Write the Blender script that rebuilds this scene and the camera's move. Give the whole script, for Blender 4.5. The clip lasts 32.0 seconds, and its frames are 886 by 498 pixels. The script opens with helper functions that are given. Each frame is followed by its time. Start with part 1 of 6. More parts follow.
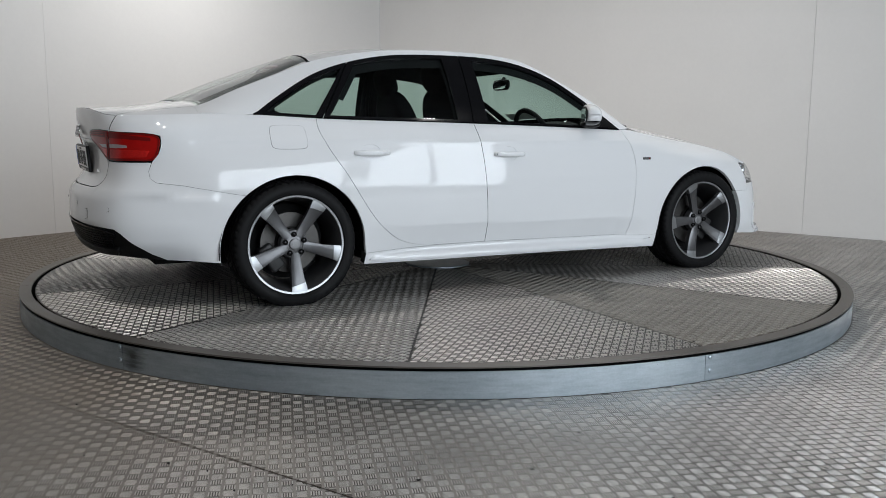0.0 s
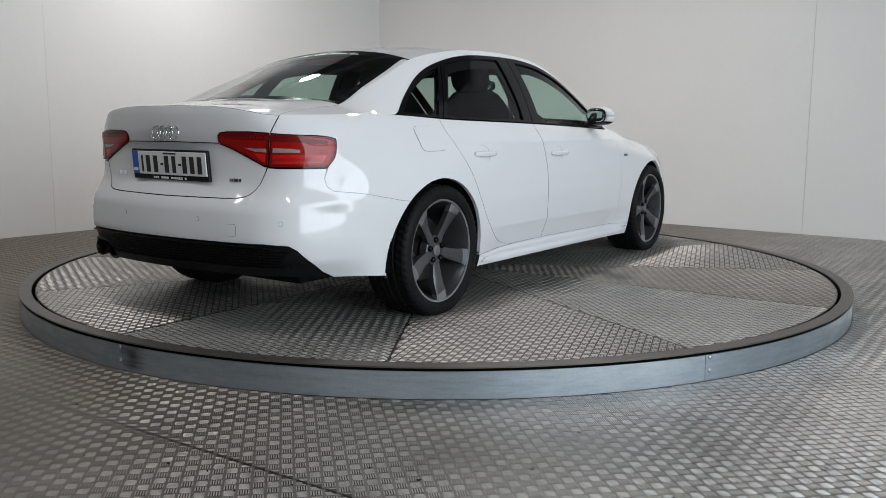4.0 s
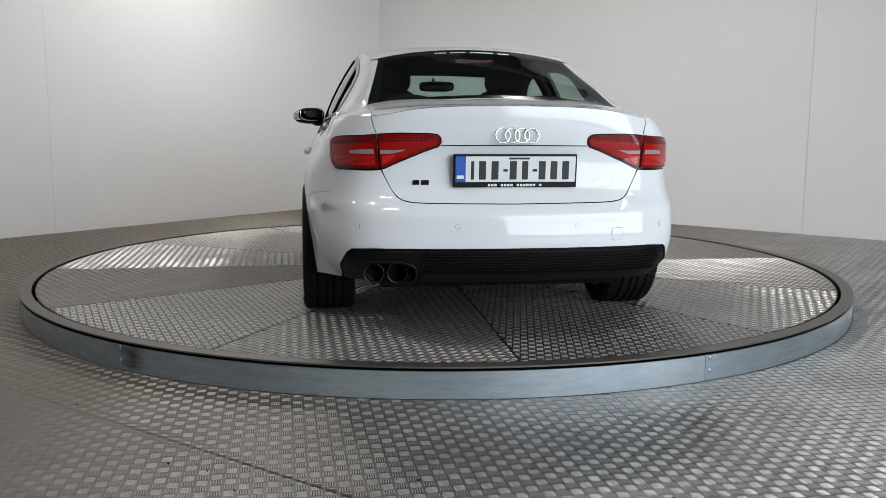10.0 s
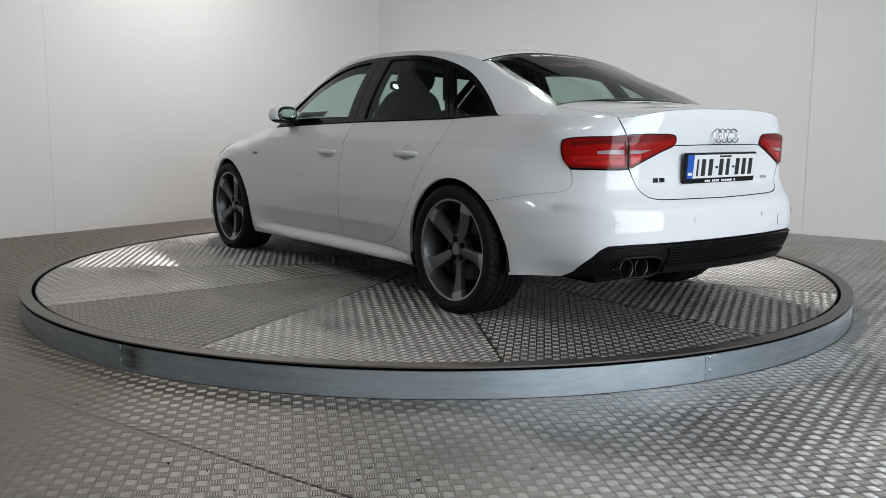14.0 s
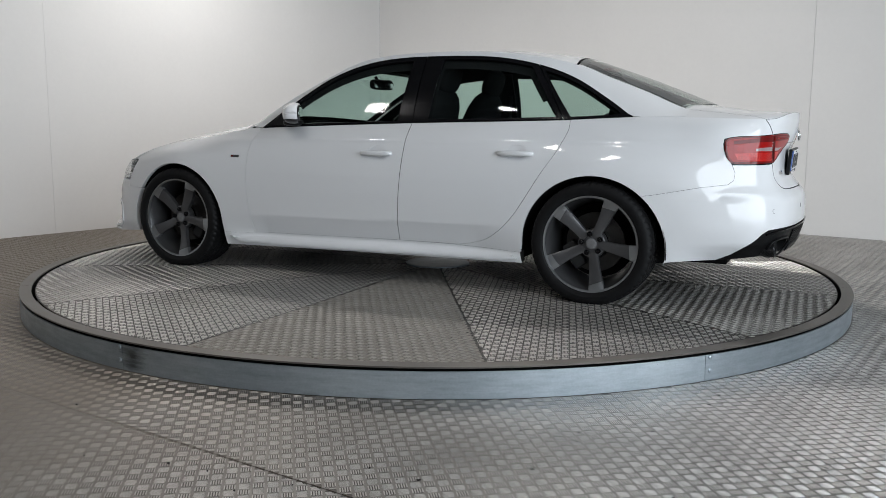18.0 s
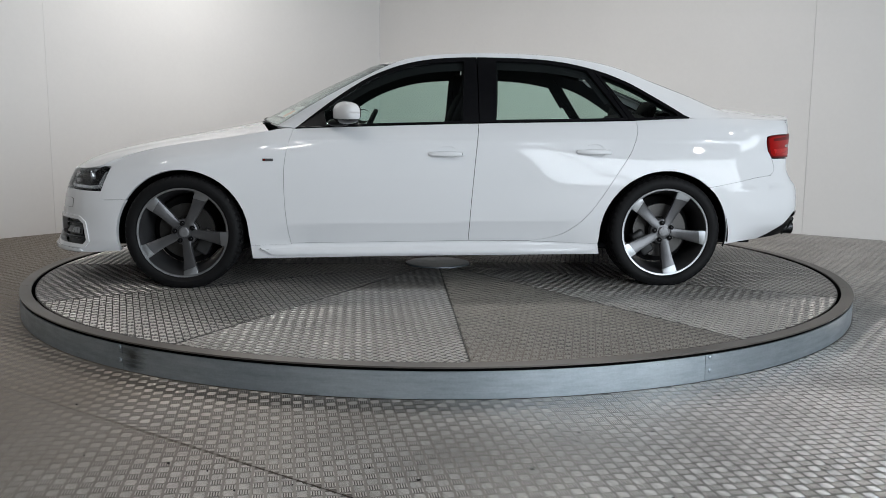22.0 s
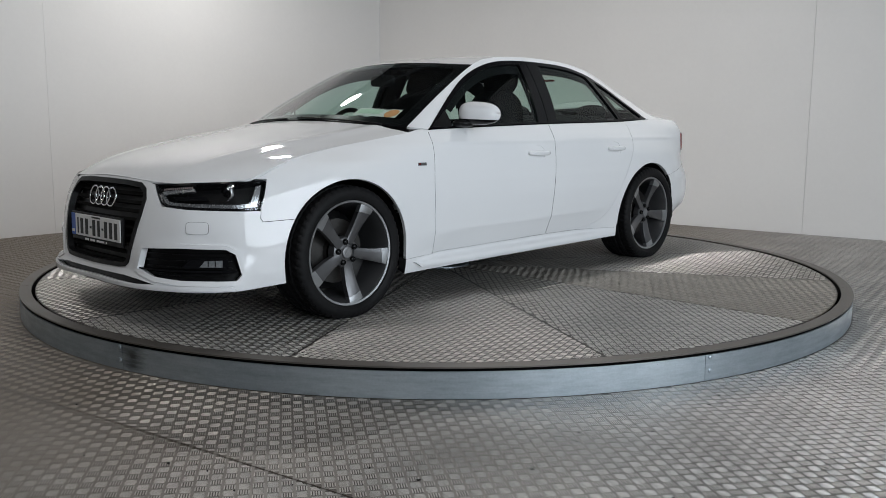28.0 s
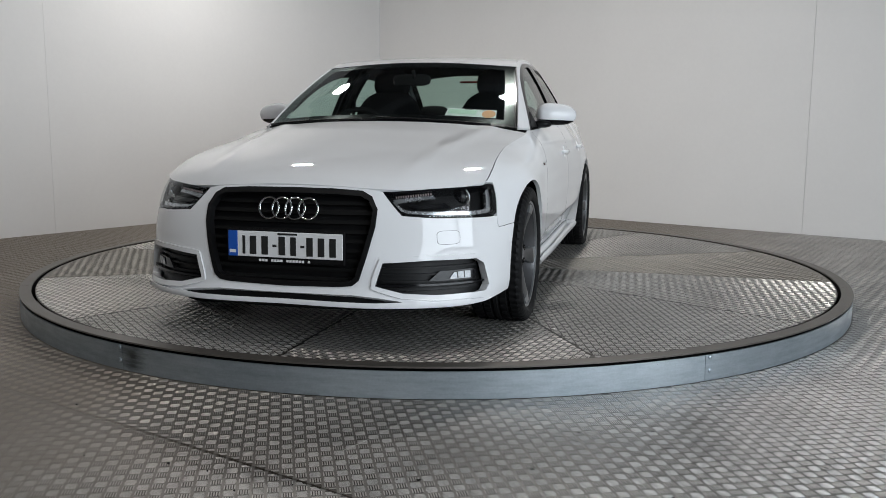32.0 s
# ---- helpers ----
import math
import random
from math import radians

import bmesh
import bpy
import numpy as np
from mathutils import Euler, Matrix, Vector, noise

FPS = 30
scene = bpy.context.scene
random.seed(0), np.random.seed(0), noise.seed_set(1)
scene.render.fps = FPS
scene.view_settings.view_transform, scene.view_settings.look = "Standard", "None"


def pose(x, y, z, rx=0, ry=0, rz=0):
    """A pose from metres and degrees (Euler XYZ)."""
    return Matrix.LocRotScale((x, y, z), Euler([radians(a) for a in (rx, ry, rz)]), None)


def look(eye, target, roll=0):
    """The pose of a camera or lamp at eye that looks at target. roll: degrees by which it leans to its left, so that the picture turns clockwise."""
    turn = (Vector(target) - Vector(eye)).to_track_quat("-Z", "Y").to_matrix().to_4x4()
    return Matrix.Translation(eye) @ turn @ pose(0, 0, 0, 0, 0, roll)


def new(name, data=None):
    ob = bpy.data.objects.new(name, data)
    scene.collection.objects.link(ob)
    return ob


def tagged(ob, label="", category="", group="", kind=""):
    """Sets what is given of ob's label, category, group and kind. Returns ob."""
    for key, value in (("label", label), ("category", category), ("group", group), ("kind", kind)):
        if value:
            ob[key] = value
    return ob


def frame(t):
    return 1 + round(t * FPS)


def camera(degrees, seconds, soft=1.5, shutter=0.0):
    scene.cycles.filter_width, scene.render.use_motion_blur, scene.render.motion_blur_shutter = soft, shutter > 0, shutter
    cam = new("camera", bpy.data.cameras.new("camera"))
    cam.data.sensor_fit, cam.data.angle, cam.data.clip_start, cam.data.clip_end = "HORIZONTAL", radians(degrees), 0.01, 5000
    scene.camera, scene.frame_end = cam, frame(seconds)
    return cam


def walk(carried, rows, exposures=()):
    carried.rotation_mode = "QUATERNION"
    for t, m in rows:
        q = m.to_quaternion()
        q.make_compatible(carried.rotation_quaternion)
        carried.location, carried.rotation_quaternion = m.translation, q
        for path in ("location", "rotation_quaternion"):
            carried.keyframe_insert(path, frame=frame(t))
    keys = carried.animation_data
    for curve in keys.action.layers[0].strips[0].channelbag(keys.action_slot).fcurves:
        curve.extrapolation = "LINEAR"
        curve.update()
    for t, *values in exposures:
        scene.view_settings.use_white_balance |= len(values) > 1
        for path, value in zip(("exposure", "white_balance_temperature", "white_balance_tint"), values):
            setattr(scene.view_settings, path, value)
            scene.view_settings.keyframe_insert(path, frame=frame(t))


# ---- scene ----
# Room plan: floor z = 0, turntable centre at the origin, table top at z = TOP.
TOP = 0.133
R_DISC, R_IN, R_OUT = 2.500, 2.519, 2.580

cam = camera(54.36, 32.0, soft=0.65)
EYE = Matrix.Translation((0.0, -5.843, 1.069)) @ pose(0, 0, 0, 90 - 8.2164, 0, -0.3565) @ pose(0, 0, 0, 0, 0, 0.345)
walk(cam, [(0.0, EYE), (32.0, EYE)], ((0.0, 0.12), (3.0, 0.12), (6.0, 0.16), (9.0, 0.22), (12.0, 0.2), (18.0, 0.25), (22.0, 0.2), (25.0, 0.12), (28.0, 0.03), (32.0, 0.08)))


# ---- light ----
world = bpy.data.worlds.new("world")
scene.world = world
world.use_nodes = True
world.node_tree.nodes["Background"].inputs[0].default_value = (0.75, 0.82, 0.9, 1)
world.node_tree.nodes["Background"].inputs[1].default_value = 0.3
scene.view_settings.exposure = 0.0


def area_lamp(name, eye, target, sx, sy, watts, colour):
    data = bpy.data.lights.new(name, "AREA")
    data.shape, data.size, data.size_y, data.energy, data.color = "RECTANGLE", sx, sy, watts, colour
    ob = new(name, data)
    ob.matrix_world = look(eye, target)
    return ob


area_lamp("door_daylight", (4.7, -6.95, 2.2), (-0.3, -1.4, 0.7), 6.4, 4.2, 520, (0.835, 0.92, 1.0))


# ---- materials ----
def nodes_of(name):
    m = bpy.data.materials.new(name)
    m.use_nodes = True
    nt = m.node_tree
    return m, nt, nt.nodes["Principled BSDF"]


def link(nt, a, i, b, j):
    nt.links.new(a.outputs[i], b.inputs[j])


def nd(nt, kind, **kw):
    n = nt.nodes.new(kind)
    for k, v in kw.items():
        if k == "op":
            n.operation = v
        elif k == "data_type":
            n.data_type = v
        else:
            n.inputs[k].default_value = v
    return n


def mathn(nt, op, a, b=None, c=None):
    n = nt.nodes.new("ShaderNodeMath")
    n.operation = op
    for i, v in enumerate((a, b, c)):
        if v is None:
            continue
        if isinstance(v, (int, float)):
            n.inputs[i].default_value = v
        else:
            nt.links.new(v, n.inputs[i])
    return n.outputs[0]


def noise_out(nt, vec, scale, detail=4.0, rough=0.55):
    n = nt.nodes.new("ShaderNodeTexNoise")
    n.inputs["Scale"].default_value, n.inputs["Detail"].default_value, n.inputs["Roughness"].default_value = scale, detail, rough
    nt.links.new(vec, n.inputs["Vector"])
    return n.outputs[0]


def remap(nt, val, a, b, c, d):
    n = nt.nodes.new("ShaderNodeMapRange")
    for k, v in (("From Min", a), ("From Max", b), ("To Min", c), ("To Max", d)):
        n.inputs[k].default_value = v
    nt.links.new(val, n.inputs["Value"])
    return n.outputs[0]


def mixc(nt, fac, a, b):
    n = nt.nodes.new("ShaderNodeMix")
    n.data_type = "RGBA"
    if isinstance(fac, (int, float)):
        n.inputs[0].default_value = fac
    else:
        nt.links.new(fac, n.inputs[0])
    for i, v in ((6, a), (7, b)):
        if isinstance(v, tuple):
            n.inputs[i].default_value = (*v, 1)
        else:
            nt.links.new(v, n.inputs[i])
    return n.outputs[2]


def surface(name, colour, rough=0.5, metal=0.0, var=0.12, scale=3.0, grain=120.0, bump=0.0, coat=0.0, dirt=None, rvar=0.08, spec=0.5):
    """A procedural surface: two scales of colour change, uneven gloss, fine relief."""
    m, nt, bs = nodes_of(name)
    vec = nt.nodes.new("ShaderNodeTexCoord").outputs["Object"]
    big, fine = noise_out(nt, vec, scale, 5), noise_out(nt, vec, grain, 3)
    dark = dirt or tuple(c * (1 - var) for c in colour)
    light = tuple(min(1, c * (1 + var * 0.5)) for c in colour)
    both = mathn(nt, "ADD", mathn(nt, "MULTIPLY", big, 0.7), mathn(nt, "MULTIPLY", fine, 0.3))
    nt.links.new(mixc(nt, remap(nt, both, 0.3, 0.7, 0, 1), dark, light), bs.inputs["Base Color"])
    nt.links.new(remap(nt, both, 0.3, 0.7, max(0.02, rough - rvar), min(1, rough + rvar)), bs.inputs["Roughness"])
    bs.inputs["Metallic"].default_value = metal
    bs.inputs["Specular IOR Level"].default_value = spec
    if coat:
        bs.inputs["Coat Weight"].default_value, bs.inputs["Coat Roughness"].default_value = coat, 0.03
    if bump:
        b = nt.nodes.new("ShaderNodeBump")
        b.inputs["Strength"].default_value, b.inputs["Distance"].default_value = bump, 0.002
        nt.links.new(fine, b.inputs["Height"])
        nt.links.new(b.outputs[0], bs.inputs["Normal"])
    return m


def grid_of(nt, vec, turn, cell):
    mp = nt.nodes.new("ShaderNodeMapping")
    mp.inputs["Rotation"].default_value = (0, 0, radians(turn))
    mp.inputs["Scale"].default_value = (1 / cell, 1 / cell, 1 / cell)
    nt.links.new(vec, mp.inputs[0])
    sx = nt.nodes.new("ShaderNodeSeparateXYZ")
    nt.links.new(mp.outputs[0], sx.inputs[0])
    return sx.outputs[0], sx.outputs[1]


def dirt_and_dimness(nt, vec):
    """Mask along the sheets' own length, 1 at the left: dull dirt, and the dimmer light there put into the colour."""
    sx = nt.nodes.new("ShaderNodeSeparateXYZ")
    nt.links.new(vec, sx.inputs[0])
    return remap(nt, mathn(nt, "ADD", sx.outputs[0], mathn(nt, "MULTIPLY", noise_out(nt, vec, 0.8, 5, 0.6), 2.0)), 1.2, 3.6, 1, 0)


def tread_ground(name, turn, tone, cell, dirt=0.5, metal=0.8, rough=(0.32, 0.52), dim_left=False):
    """Sheet between the raised bars of five-bar tread plate; near black between the bars of each group."""
    m, nt, bs = nodes_of(name)
    vec = nt.nodes.new("ShaderNodeTexCoord").outputs["Object"]
    u, v = grid_of(nt, vec, turn, cell)
    par = mathn(nt, "FLOORED_MODULO", mathn(nt, "ADD", mathn(nt, "FLOOR", u), mathn(nt, "FLOOR", v)), 2.0)
    fu = mathn(nt, "SUBTRACT", mathn(nt, "FRACT", u), 0.5)
    fv = mathn(nt, "SUBTRACT", mathn(nt, "FRACT", v), 0.5)
    inv = mathn(nt, "SUBTRACT", 1.0, par)
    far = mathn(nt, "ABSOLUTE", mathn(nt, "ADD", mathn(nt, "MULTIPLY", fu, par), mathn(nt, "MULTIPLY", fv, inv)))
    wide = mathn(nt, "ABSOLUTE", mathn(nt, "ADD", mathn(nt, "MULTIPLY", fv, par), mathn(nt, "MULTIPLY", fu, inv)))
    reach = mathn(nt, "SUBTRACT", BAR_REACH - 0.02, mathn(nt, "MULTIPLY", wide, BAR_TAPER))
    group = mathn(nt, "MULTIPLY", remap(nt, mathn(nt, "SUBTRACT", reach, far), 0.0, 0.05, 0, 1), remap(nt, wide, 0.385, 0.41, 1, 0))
    big, mid, fine = noise_out(nt, vec, 1.1, 6, 0.6), noise_out(nt, vec, 9.0, 5, 0.6), noise_out(nt, vec, 160.0, 2)
    grime = remap(nt, mathn(nt, "ADD", mathn(nt, "MULTIPLY", big, 0.6), mathn(nt, "MULTIPLY", mid, 0.4)), 0.36, 0.64, 0, 1)
    body = mixc(nt, grime, tuple(c * 0.72 for c in tone), tuple(c * 1.1 for c in tone))
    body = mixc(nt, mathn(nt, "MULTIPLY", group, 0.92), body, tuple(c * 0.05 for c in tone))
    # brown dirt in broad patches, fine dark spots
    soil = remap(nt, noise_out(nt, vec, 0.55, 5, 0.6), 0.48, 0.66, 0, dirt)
    # left stretch: brown dirt, darkened further to paint in the weaker light
    if dim_left:
        soil = mathn(nt, "MAXIMUM", soil, mathn(nt, "MULTIPLY", dirt_and_dimness(nt, vec), 0.8))
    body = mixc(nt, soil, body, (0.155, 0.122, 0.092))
    spots = remap(nt, noise_out(nt, vec, 38.0, 2), 0.70, 0.76, 0, 0.7)
    body = mixc(nt, spots, body, (0.05, 0.045, 0.04))
    nt.links.new(body, bs.inputs["Base Color"])
    nt.links.new(remap(nt, soil, 0, 1, metal, metal * 0.35), bs.inputs["Metallic"])
    nt.links.new(remap(nt, mathn(nt, "ADD", mathn(nt, "MULTIPLY", grime, -0.5), fine), -0.3, 0.7, *rough), bs.inputs["Roughness"])
    b = nt.nodes.new("ShaderNodeBump")
    b.inputs["Strength"].default_value, b.inputs["Distance"].default_value = 0.3, 0.0006
    nt.links.new(fine, b.inputs["Height"])
    nt.links.new(b.outputs[0], bs.inputs["Normal"])
    return m


BAR_REACH, BAR_TAPER, BAR_PITCH = 0.462, 0.16, 1 / 5.6


def tread_bars(name, cell, turn, span, keep, material, parent, label, height=0.0014, caps=True):
    """The raised bars of tread plate as real relief: groups of five, turned by 90 degrees from cell to cell.
    span: the stretch of plate in its own x and y; keep(x, y): where bars stand; caps: with closed ends."""
    x0, x1, y0, y1 = span
    c, s = math.cos(radians(turn)), math.sin(radians(turn))
    cor = np.array([(c * x - s * y, s * x + c * y) for x in (x0, x1) for y in (y0, y1)]) / cell
    lo, hi = np.floor(cor.min(0)).astype(int), np.ceil(cor.max(0)).astype(int)
    I, J, K = (q.ravel() for q in np.meshgrid(np.arange(lo[0], hi[0]), np.arange(lo[1], hi[1]), np.arange(-2, 3), indexing="ij"))
    par = (I + J) % 2 == 1
    across = K * BAR_PITCH
    half = (BAR_REACH - BAR_TAPER * np.abs(across)) * cell
    mu = (I + 0.5 + np.where(par, 0, across)) * cell
    mv = (J + 0.5 + np.where(par, across, 0)) * cell
    back = lambda u, v: (c * u + s * v, -s * u + c * v)
    du, dv = np.where(par, half, 0), np.where(par, 0, half)
    inner = lambda x, y: (x > x0) & (x < x1) & (y > y0) & (y < y1) & keep(x, y)
    ok = inner(*back(mu, mv))
    # bars that reach past the sheet's edge are cut off there
    cut = []
    for sg in (1, -1):
        f = np.full(len(I), 0.15)
        for g in (0.3, 0.45, 0.6, 0.8, 1.0):
            f = np.where(inner(*back(mu + sg * g * du, mv + sg * g * dv)), g, f)
        cut.append(f)
    shift, half = (cut[0] - cut[1]) / 2 * half, (cut[0] + cut[1]) / 2 * half
    mu, mv = mu + np.where(par, shift, 0), mv + np.where(par, 0, shift)
    mu, mv, half, par = mu[ok], mv[ok], half[ok], par[ok]
    w = 0.049 * cell
    verts = []
    # base rectangle, then the narrower crown
    for k, (el, ew, z) in enumerate(((1.0, 1.0, 0.0), (0.80, 0.52, height))):
        for a, b in ((1, 1), (-1, 1), (-1, -1), (1, -1)):
            al, ac = a * half * el, b * w * ew
            x, y = back(mu + np.where(par, al, ac), mv + np.where(par, ac, al))
            verts.append(np.stack([x, y, np.full_like(x, z)], -1))
    V = np.stack(verts, 1).reshape(-1, 3)
    n = len(mu)
    quads = np.array([(4, 5, 6, 7), (0, 1, 5, 4), (2, 3, 7, 6)] + ([(1, 2, 6, 5), (3, 0, 4, 7)] if caps else []))
    # groups whose bars run along u keep their winding, the others mirror it
    fl = np.where(par[:, None, None], quads[None], quads[None, :, ::-1]) + 8 * np.arange(n)[:, None, None]
    me = bpy.data.meshes.new(name)
    me.from_pydata(V.tolist(), [], fl.reshape(-1, 4).tolist())
    me.polygons.foreach_set("use_smooth", [True] * len(me.polygons))
    me.materials.append(material)
    me.update()
    ob = tagged(new(name, me), label, "tread relief", kind="stuff") if parent is None else new(name, me)
    if parent is not None:
        ob.parent = parent
        ob["label"], ob["kind"] = label, "stuff"
    return ob


def glass_pane(name, tint, gloss_rough=0.0):
    """Thin sheet glass: tinted see-through with a mirror sheen that grows towards the edge."""
    m = bpy.data.materials.new(name)
    m.use_nodes = True
    nt = m.node_tree
    nt.nodes.remove(nt.nodes["Principled BSDF"])
    out = nt.nodes["Material Output"]
    tr = nd(nt, "ShaderNodeBsdfTransparent", Color=(*tint, 1))
    gl = nd(nt, "ShaderNodeBsdfGlossy", Roughness=gloss_rough)
    lw = nd(nt, "ShaderNodeLayerWeight", Blend=0.5)
    mx = nt.nodes.new("ShaderNodeMixShader")
    nt.links.new(mathn(nt, "ADD", 0.04, mathn(nt, "MULTIPLY", mathn(nt, "POWER", lw.outputs["Facing"], 5.0), 0.96)), mx.inputs[0])
    link(nt, tr, 0, mx, 1)
    link(nt, gl, 0, mx, 2)
    link(nt, mx, 0, out, 0)
    return m


def glowing(name, colour, strength):
    m = bpy.data.materials.new(name)
    m.use_nodes = True
    nt = m.node_tree
    nt.nodes.remove(nt.nodes["Principled BSDF"])
    e = nd(nt, "ShaderNodeEmission", Color=(*colour, 1), Strength=strength)
    link(nt, e, 0, nt.nodes["Material Output"], 0)
    return m


WALL = surface("wall_paint", (0.78, 0.765, 0.748), 0.55, var=0.035, scale=0.9, grain=30, bump=0.03, spec=0.3)
# dark colour stands in for the unlit hall behind the camera
UNLIT_WALL = surface("unlit_hall_dark", (0.13, 0.13, 0.135), 0.6, var=0.15, scale=0.9, grain=30)
CEIL = surface("roof_sheet", (0.07, 0.07, 0.072), 0.6, var=0.1, scale=1.5)
STEEL_BEAM = surface("beam_paint", (0.16, 0.17, 0.18), 0.5, var=0.2)
FLOOR = tread_ground("floor_sheet", 45.6, (0.235, 0.226, 0.212), 0.042, dim_left=True)
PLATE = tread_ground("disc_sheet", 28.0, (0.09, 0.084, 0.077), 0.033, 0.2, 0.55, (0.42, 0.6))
BARS_DISC = surface("polished_bar_aluminium", (0.62, 0.60, 0.57), 0.38, 0.88, var=0.18, scale=2.5, grain=60, rvar=0.04)
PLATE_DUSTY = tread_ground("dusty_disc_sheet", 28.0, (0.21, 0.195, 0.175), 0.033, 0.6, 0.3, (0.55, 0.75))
BARS_DUSTY = surface("dusty_bar_aluminium", (0.33, 0.31, 0.28), 0.52, 0.5, var=0.25, scale=6, grain=60)
BARS = surface("worn_bar_aluminium", (0.62, 0.603, 0.578), 0.36, 0.88, var=0.3, scale=2.5, grain=60, rvar=0.1)
nt = BARS.node_tree
bs = nt.nodes["Principled BSDF"]
vec = nt.nodes.new("ShaderNodeTexCoord").outputs["Object"]
# bars dulled at the left too: dirt plus the painted fall-off of light
worn = mathn(nt, "MULTIPLY", dirt_and_dimness(nt, vec), 0.88)
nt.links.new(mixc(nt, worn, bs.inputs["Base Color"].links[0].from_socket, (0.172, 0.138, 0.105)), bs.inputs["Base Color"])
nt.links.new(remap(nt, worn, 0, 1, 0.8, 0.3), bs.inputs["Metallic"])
FLATBAR = surface("worn_flat_bar", (0.15, 0.135, 0.12), 0.45, 0.6, var=0.35, scale=6, grain=90, bump=0.05)


def zinc_sheet(name, smear):
    """Galvanised sheet: bluish bloom, fine level streaks, one dark greasy smear."""
    m, nt, bs = nodes_of(name)
    vec = nt.nodes.new("ShaderNodeTexCoord").outputs["Object"]
    mp = nt.nodes.new("ShaderNodeMapping")
    mp.inputs["Scale"].default_value = (1, 1, 7)
    nt.links.new(vec, mp.inputs[0])
    streak, bloom, fine = noise_out(nt, mp.outputs[0], 7.0, 6, 0.65), noise_out(nt, vec, 2.2, 5), noise_out(nt, vec, 110.0, 2)
    both = mathn(nt, "ADD", mathn(nt, "MULTIPLY", streak, 0.45), mathn(nt, "ADD", mathn(nt, "MULTIPLY", bloom, 0.4), mathn(nt, "MULTIPLY", fine, 0.15)))
    body = mixc(nt, remap(nt, both, 0.36, 0.64, 0, 1), (0.34, 0.395, 0.435), (0.54, 0.605, 0.65))
    dist = nt.nodes.new("ShaderNodeVectorMath")
    dist.operation = "DISTANCE"
    nt.links.new(vec, dist.inputs[0])
    dist.inputs[1].default_value = smear
    near = mathn(nt, "ADD", dist.outputs["Value"], mathn(nt, "MULTIPLY", streak, 0.12))
    body = mixc(nt, remap(nt, near, 0.075, 0.15, 0.85, 0), body, (0.05, 0.05, 0.045))
    nt.links.new(body, bs.inputs["Base Color"])
    bs.inputs["Metallic"].default_value = 0.8
    nt.links.new(remap(nt, both, 0.35, 0.65, 0.42, 0.27), bs.inputs["Roughness"])
    b = nt.nodes.new("ShaderNodeBump")
    b.inputs["Strength"].default_value, b.inputs["Distance"].default_value = 0.25, 0.004
    nt.links.new(bloom, b.inputs["Height"])
    nt.links.new(b.outputs[0], bs.inputs["Normal"])
    return m


ZINC = zinc_sheet("galvanised_steel", (2.58 * math.cos(radians(-120.6)), 2.58 * math.sin(radians(-120.6)), 0.075))
DARKGAP = surface("dark_gap", (0.008, 0.008, 0.008), 0.9, var=0.3, spec=0.1)
PAINT = surface("white_car_paint", (0.755, 0.76, 0.77), 0.7, var=0.012, scale=2, grain=900, coat=1.0, rvar=0.01, spec=0.1)
# edge colour standing in for the shade inside the panel gaps
GAP_SHADE = surface("painted_gap_shade", (0.03, 0.03, 0.03), 0.8, var=0.2, spec=0.1)
GLOSSBLK = surface("gloss_black", (0.006, 0.006, 0.007), 0.14, var=0.2, scale=4, rvar=0.03, spec=0.28)
SATINBLK = surface("satin_black_plastic", (0.006, 0.006, 0.0065), 0.42, var=0.25, scale=20, grain=400, bump=0.1, spec=0.2)
RUBBER = surface("tyre_rubber", (0.008, 0.008, 0.0085), 0.6, var=0.3, scale=12, grain=300, bump=0.10, spec=0.15)
CHROME = surface("chrome", (0.82, 0.83, 0.84), 0.08, 1.0, var=0.05, rvar=0.03)
ALLOY_GREY = surface("titanium_grey_alloy", (0.12, 0.12, 0.124), 0.36, 0.7, var=0.12, scale=9, grain=500, bump=0.03)
ALLOY_BRIGHT = surface("machined_alloy", (0.36, 0.37, 0.38), 0.40, 0.9, var=0.05, scale=9, grain=600)
HUBCAP = surface("brushed_hub_cap", (0.24, 0.24, 0.245), 0.5, 0.55, var=0.25, scale=60, grain=500, bump=0.1)
DISC_IRON = surface("brake_disc_iron", (0.07, 0.067, 0.064), 0.45, 0.8, var=0.25, scale=15)
DARKCHROME = surface("dark_chrome", (0.035, 0.035, 0.037), 0.22, 0.8, var=0.2, scale=15)
CALIPER = surface("caliper_cast", (0.035, 0.035, 0.035), 0.5, 0.4, var=0.25, scale=20)
CABIN = surface("cabin_plastic", (0.010, 0.010, 0.011), 0.7, var=0.25, scale=8, grain=500, bump=0.1, spec=0.12)
CLOTH = surface("seat_cloth", (0.010, 0.010, 0.011), 0.9, var=0.3, scale=10, grain=700, bump=0.2, spec=0.08)
LINING = surface("roof_lining", (0.012, 0.012, 0.012), 0.95, var=0.1, scale=10, grain=700, spec=0.05)
UNDER = surface("underbody", (0.008, 0.008, 0.008), 0.9, var=0.3, spec=0.1)
GLASS = glass_pane("green_tinted_glass", (0.74, 0.88, 0.83))
GLASS_REAR = glass_pane("dark_tinted_glass", (0.64, 0.75, 0.70))
CLEAR = glass_pane("clear_lamp_cover", (0.94, 0.95, 0.95))
REDLENS = surface("red_lamp_plastic", (0.33, 0.004, 0.003), 0.4, var=0.2, scale=25, coat=0.6, spec=0.1, rvar=0.04)
REDBRIGHT = surface("bright_red_lamp_plastic", (0.58, 0.012, 0.008), 0.35, var=0.2, scale=60, coat=0.5, spec=0.3, rvar=0.06)
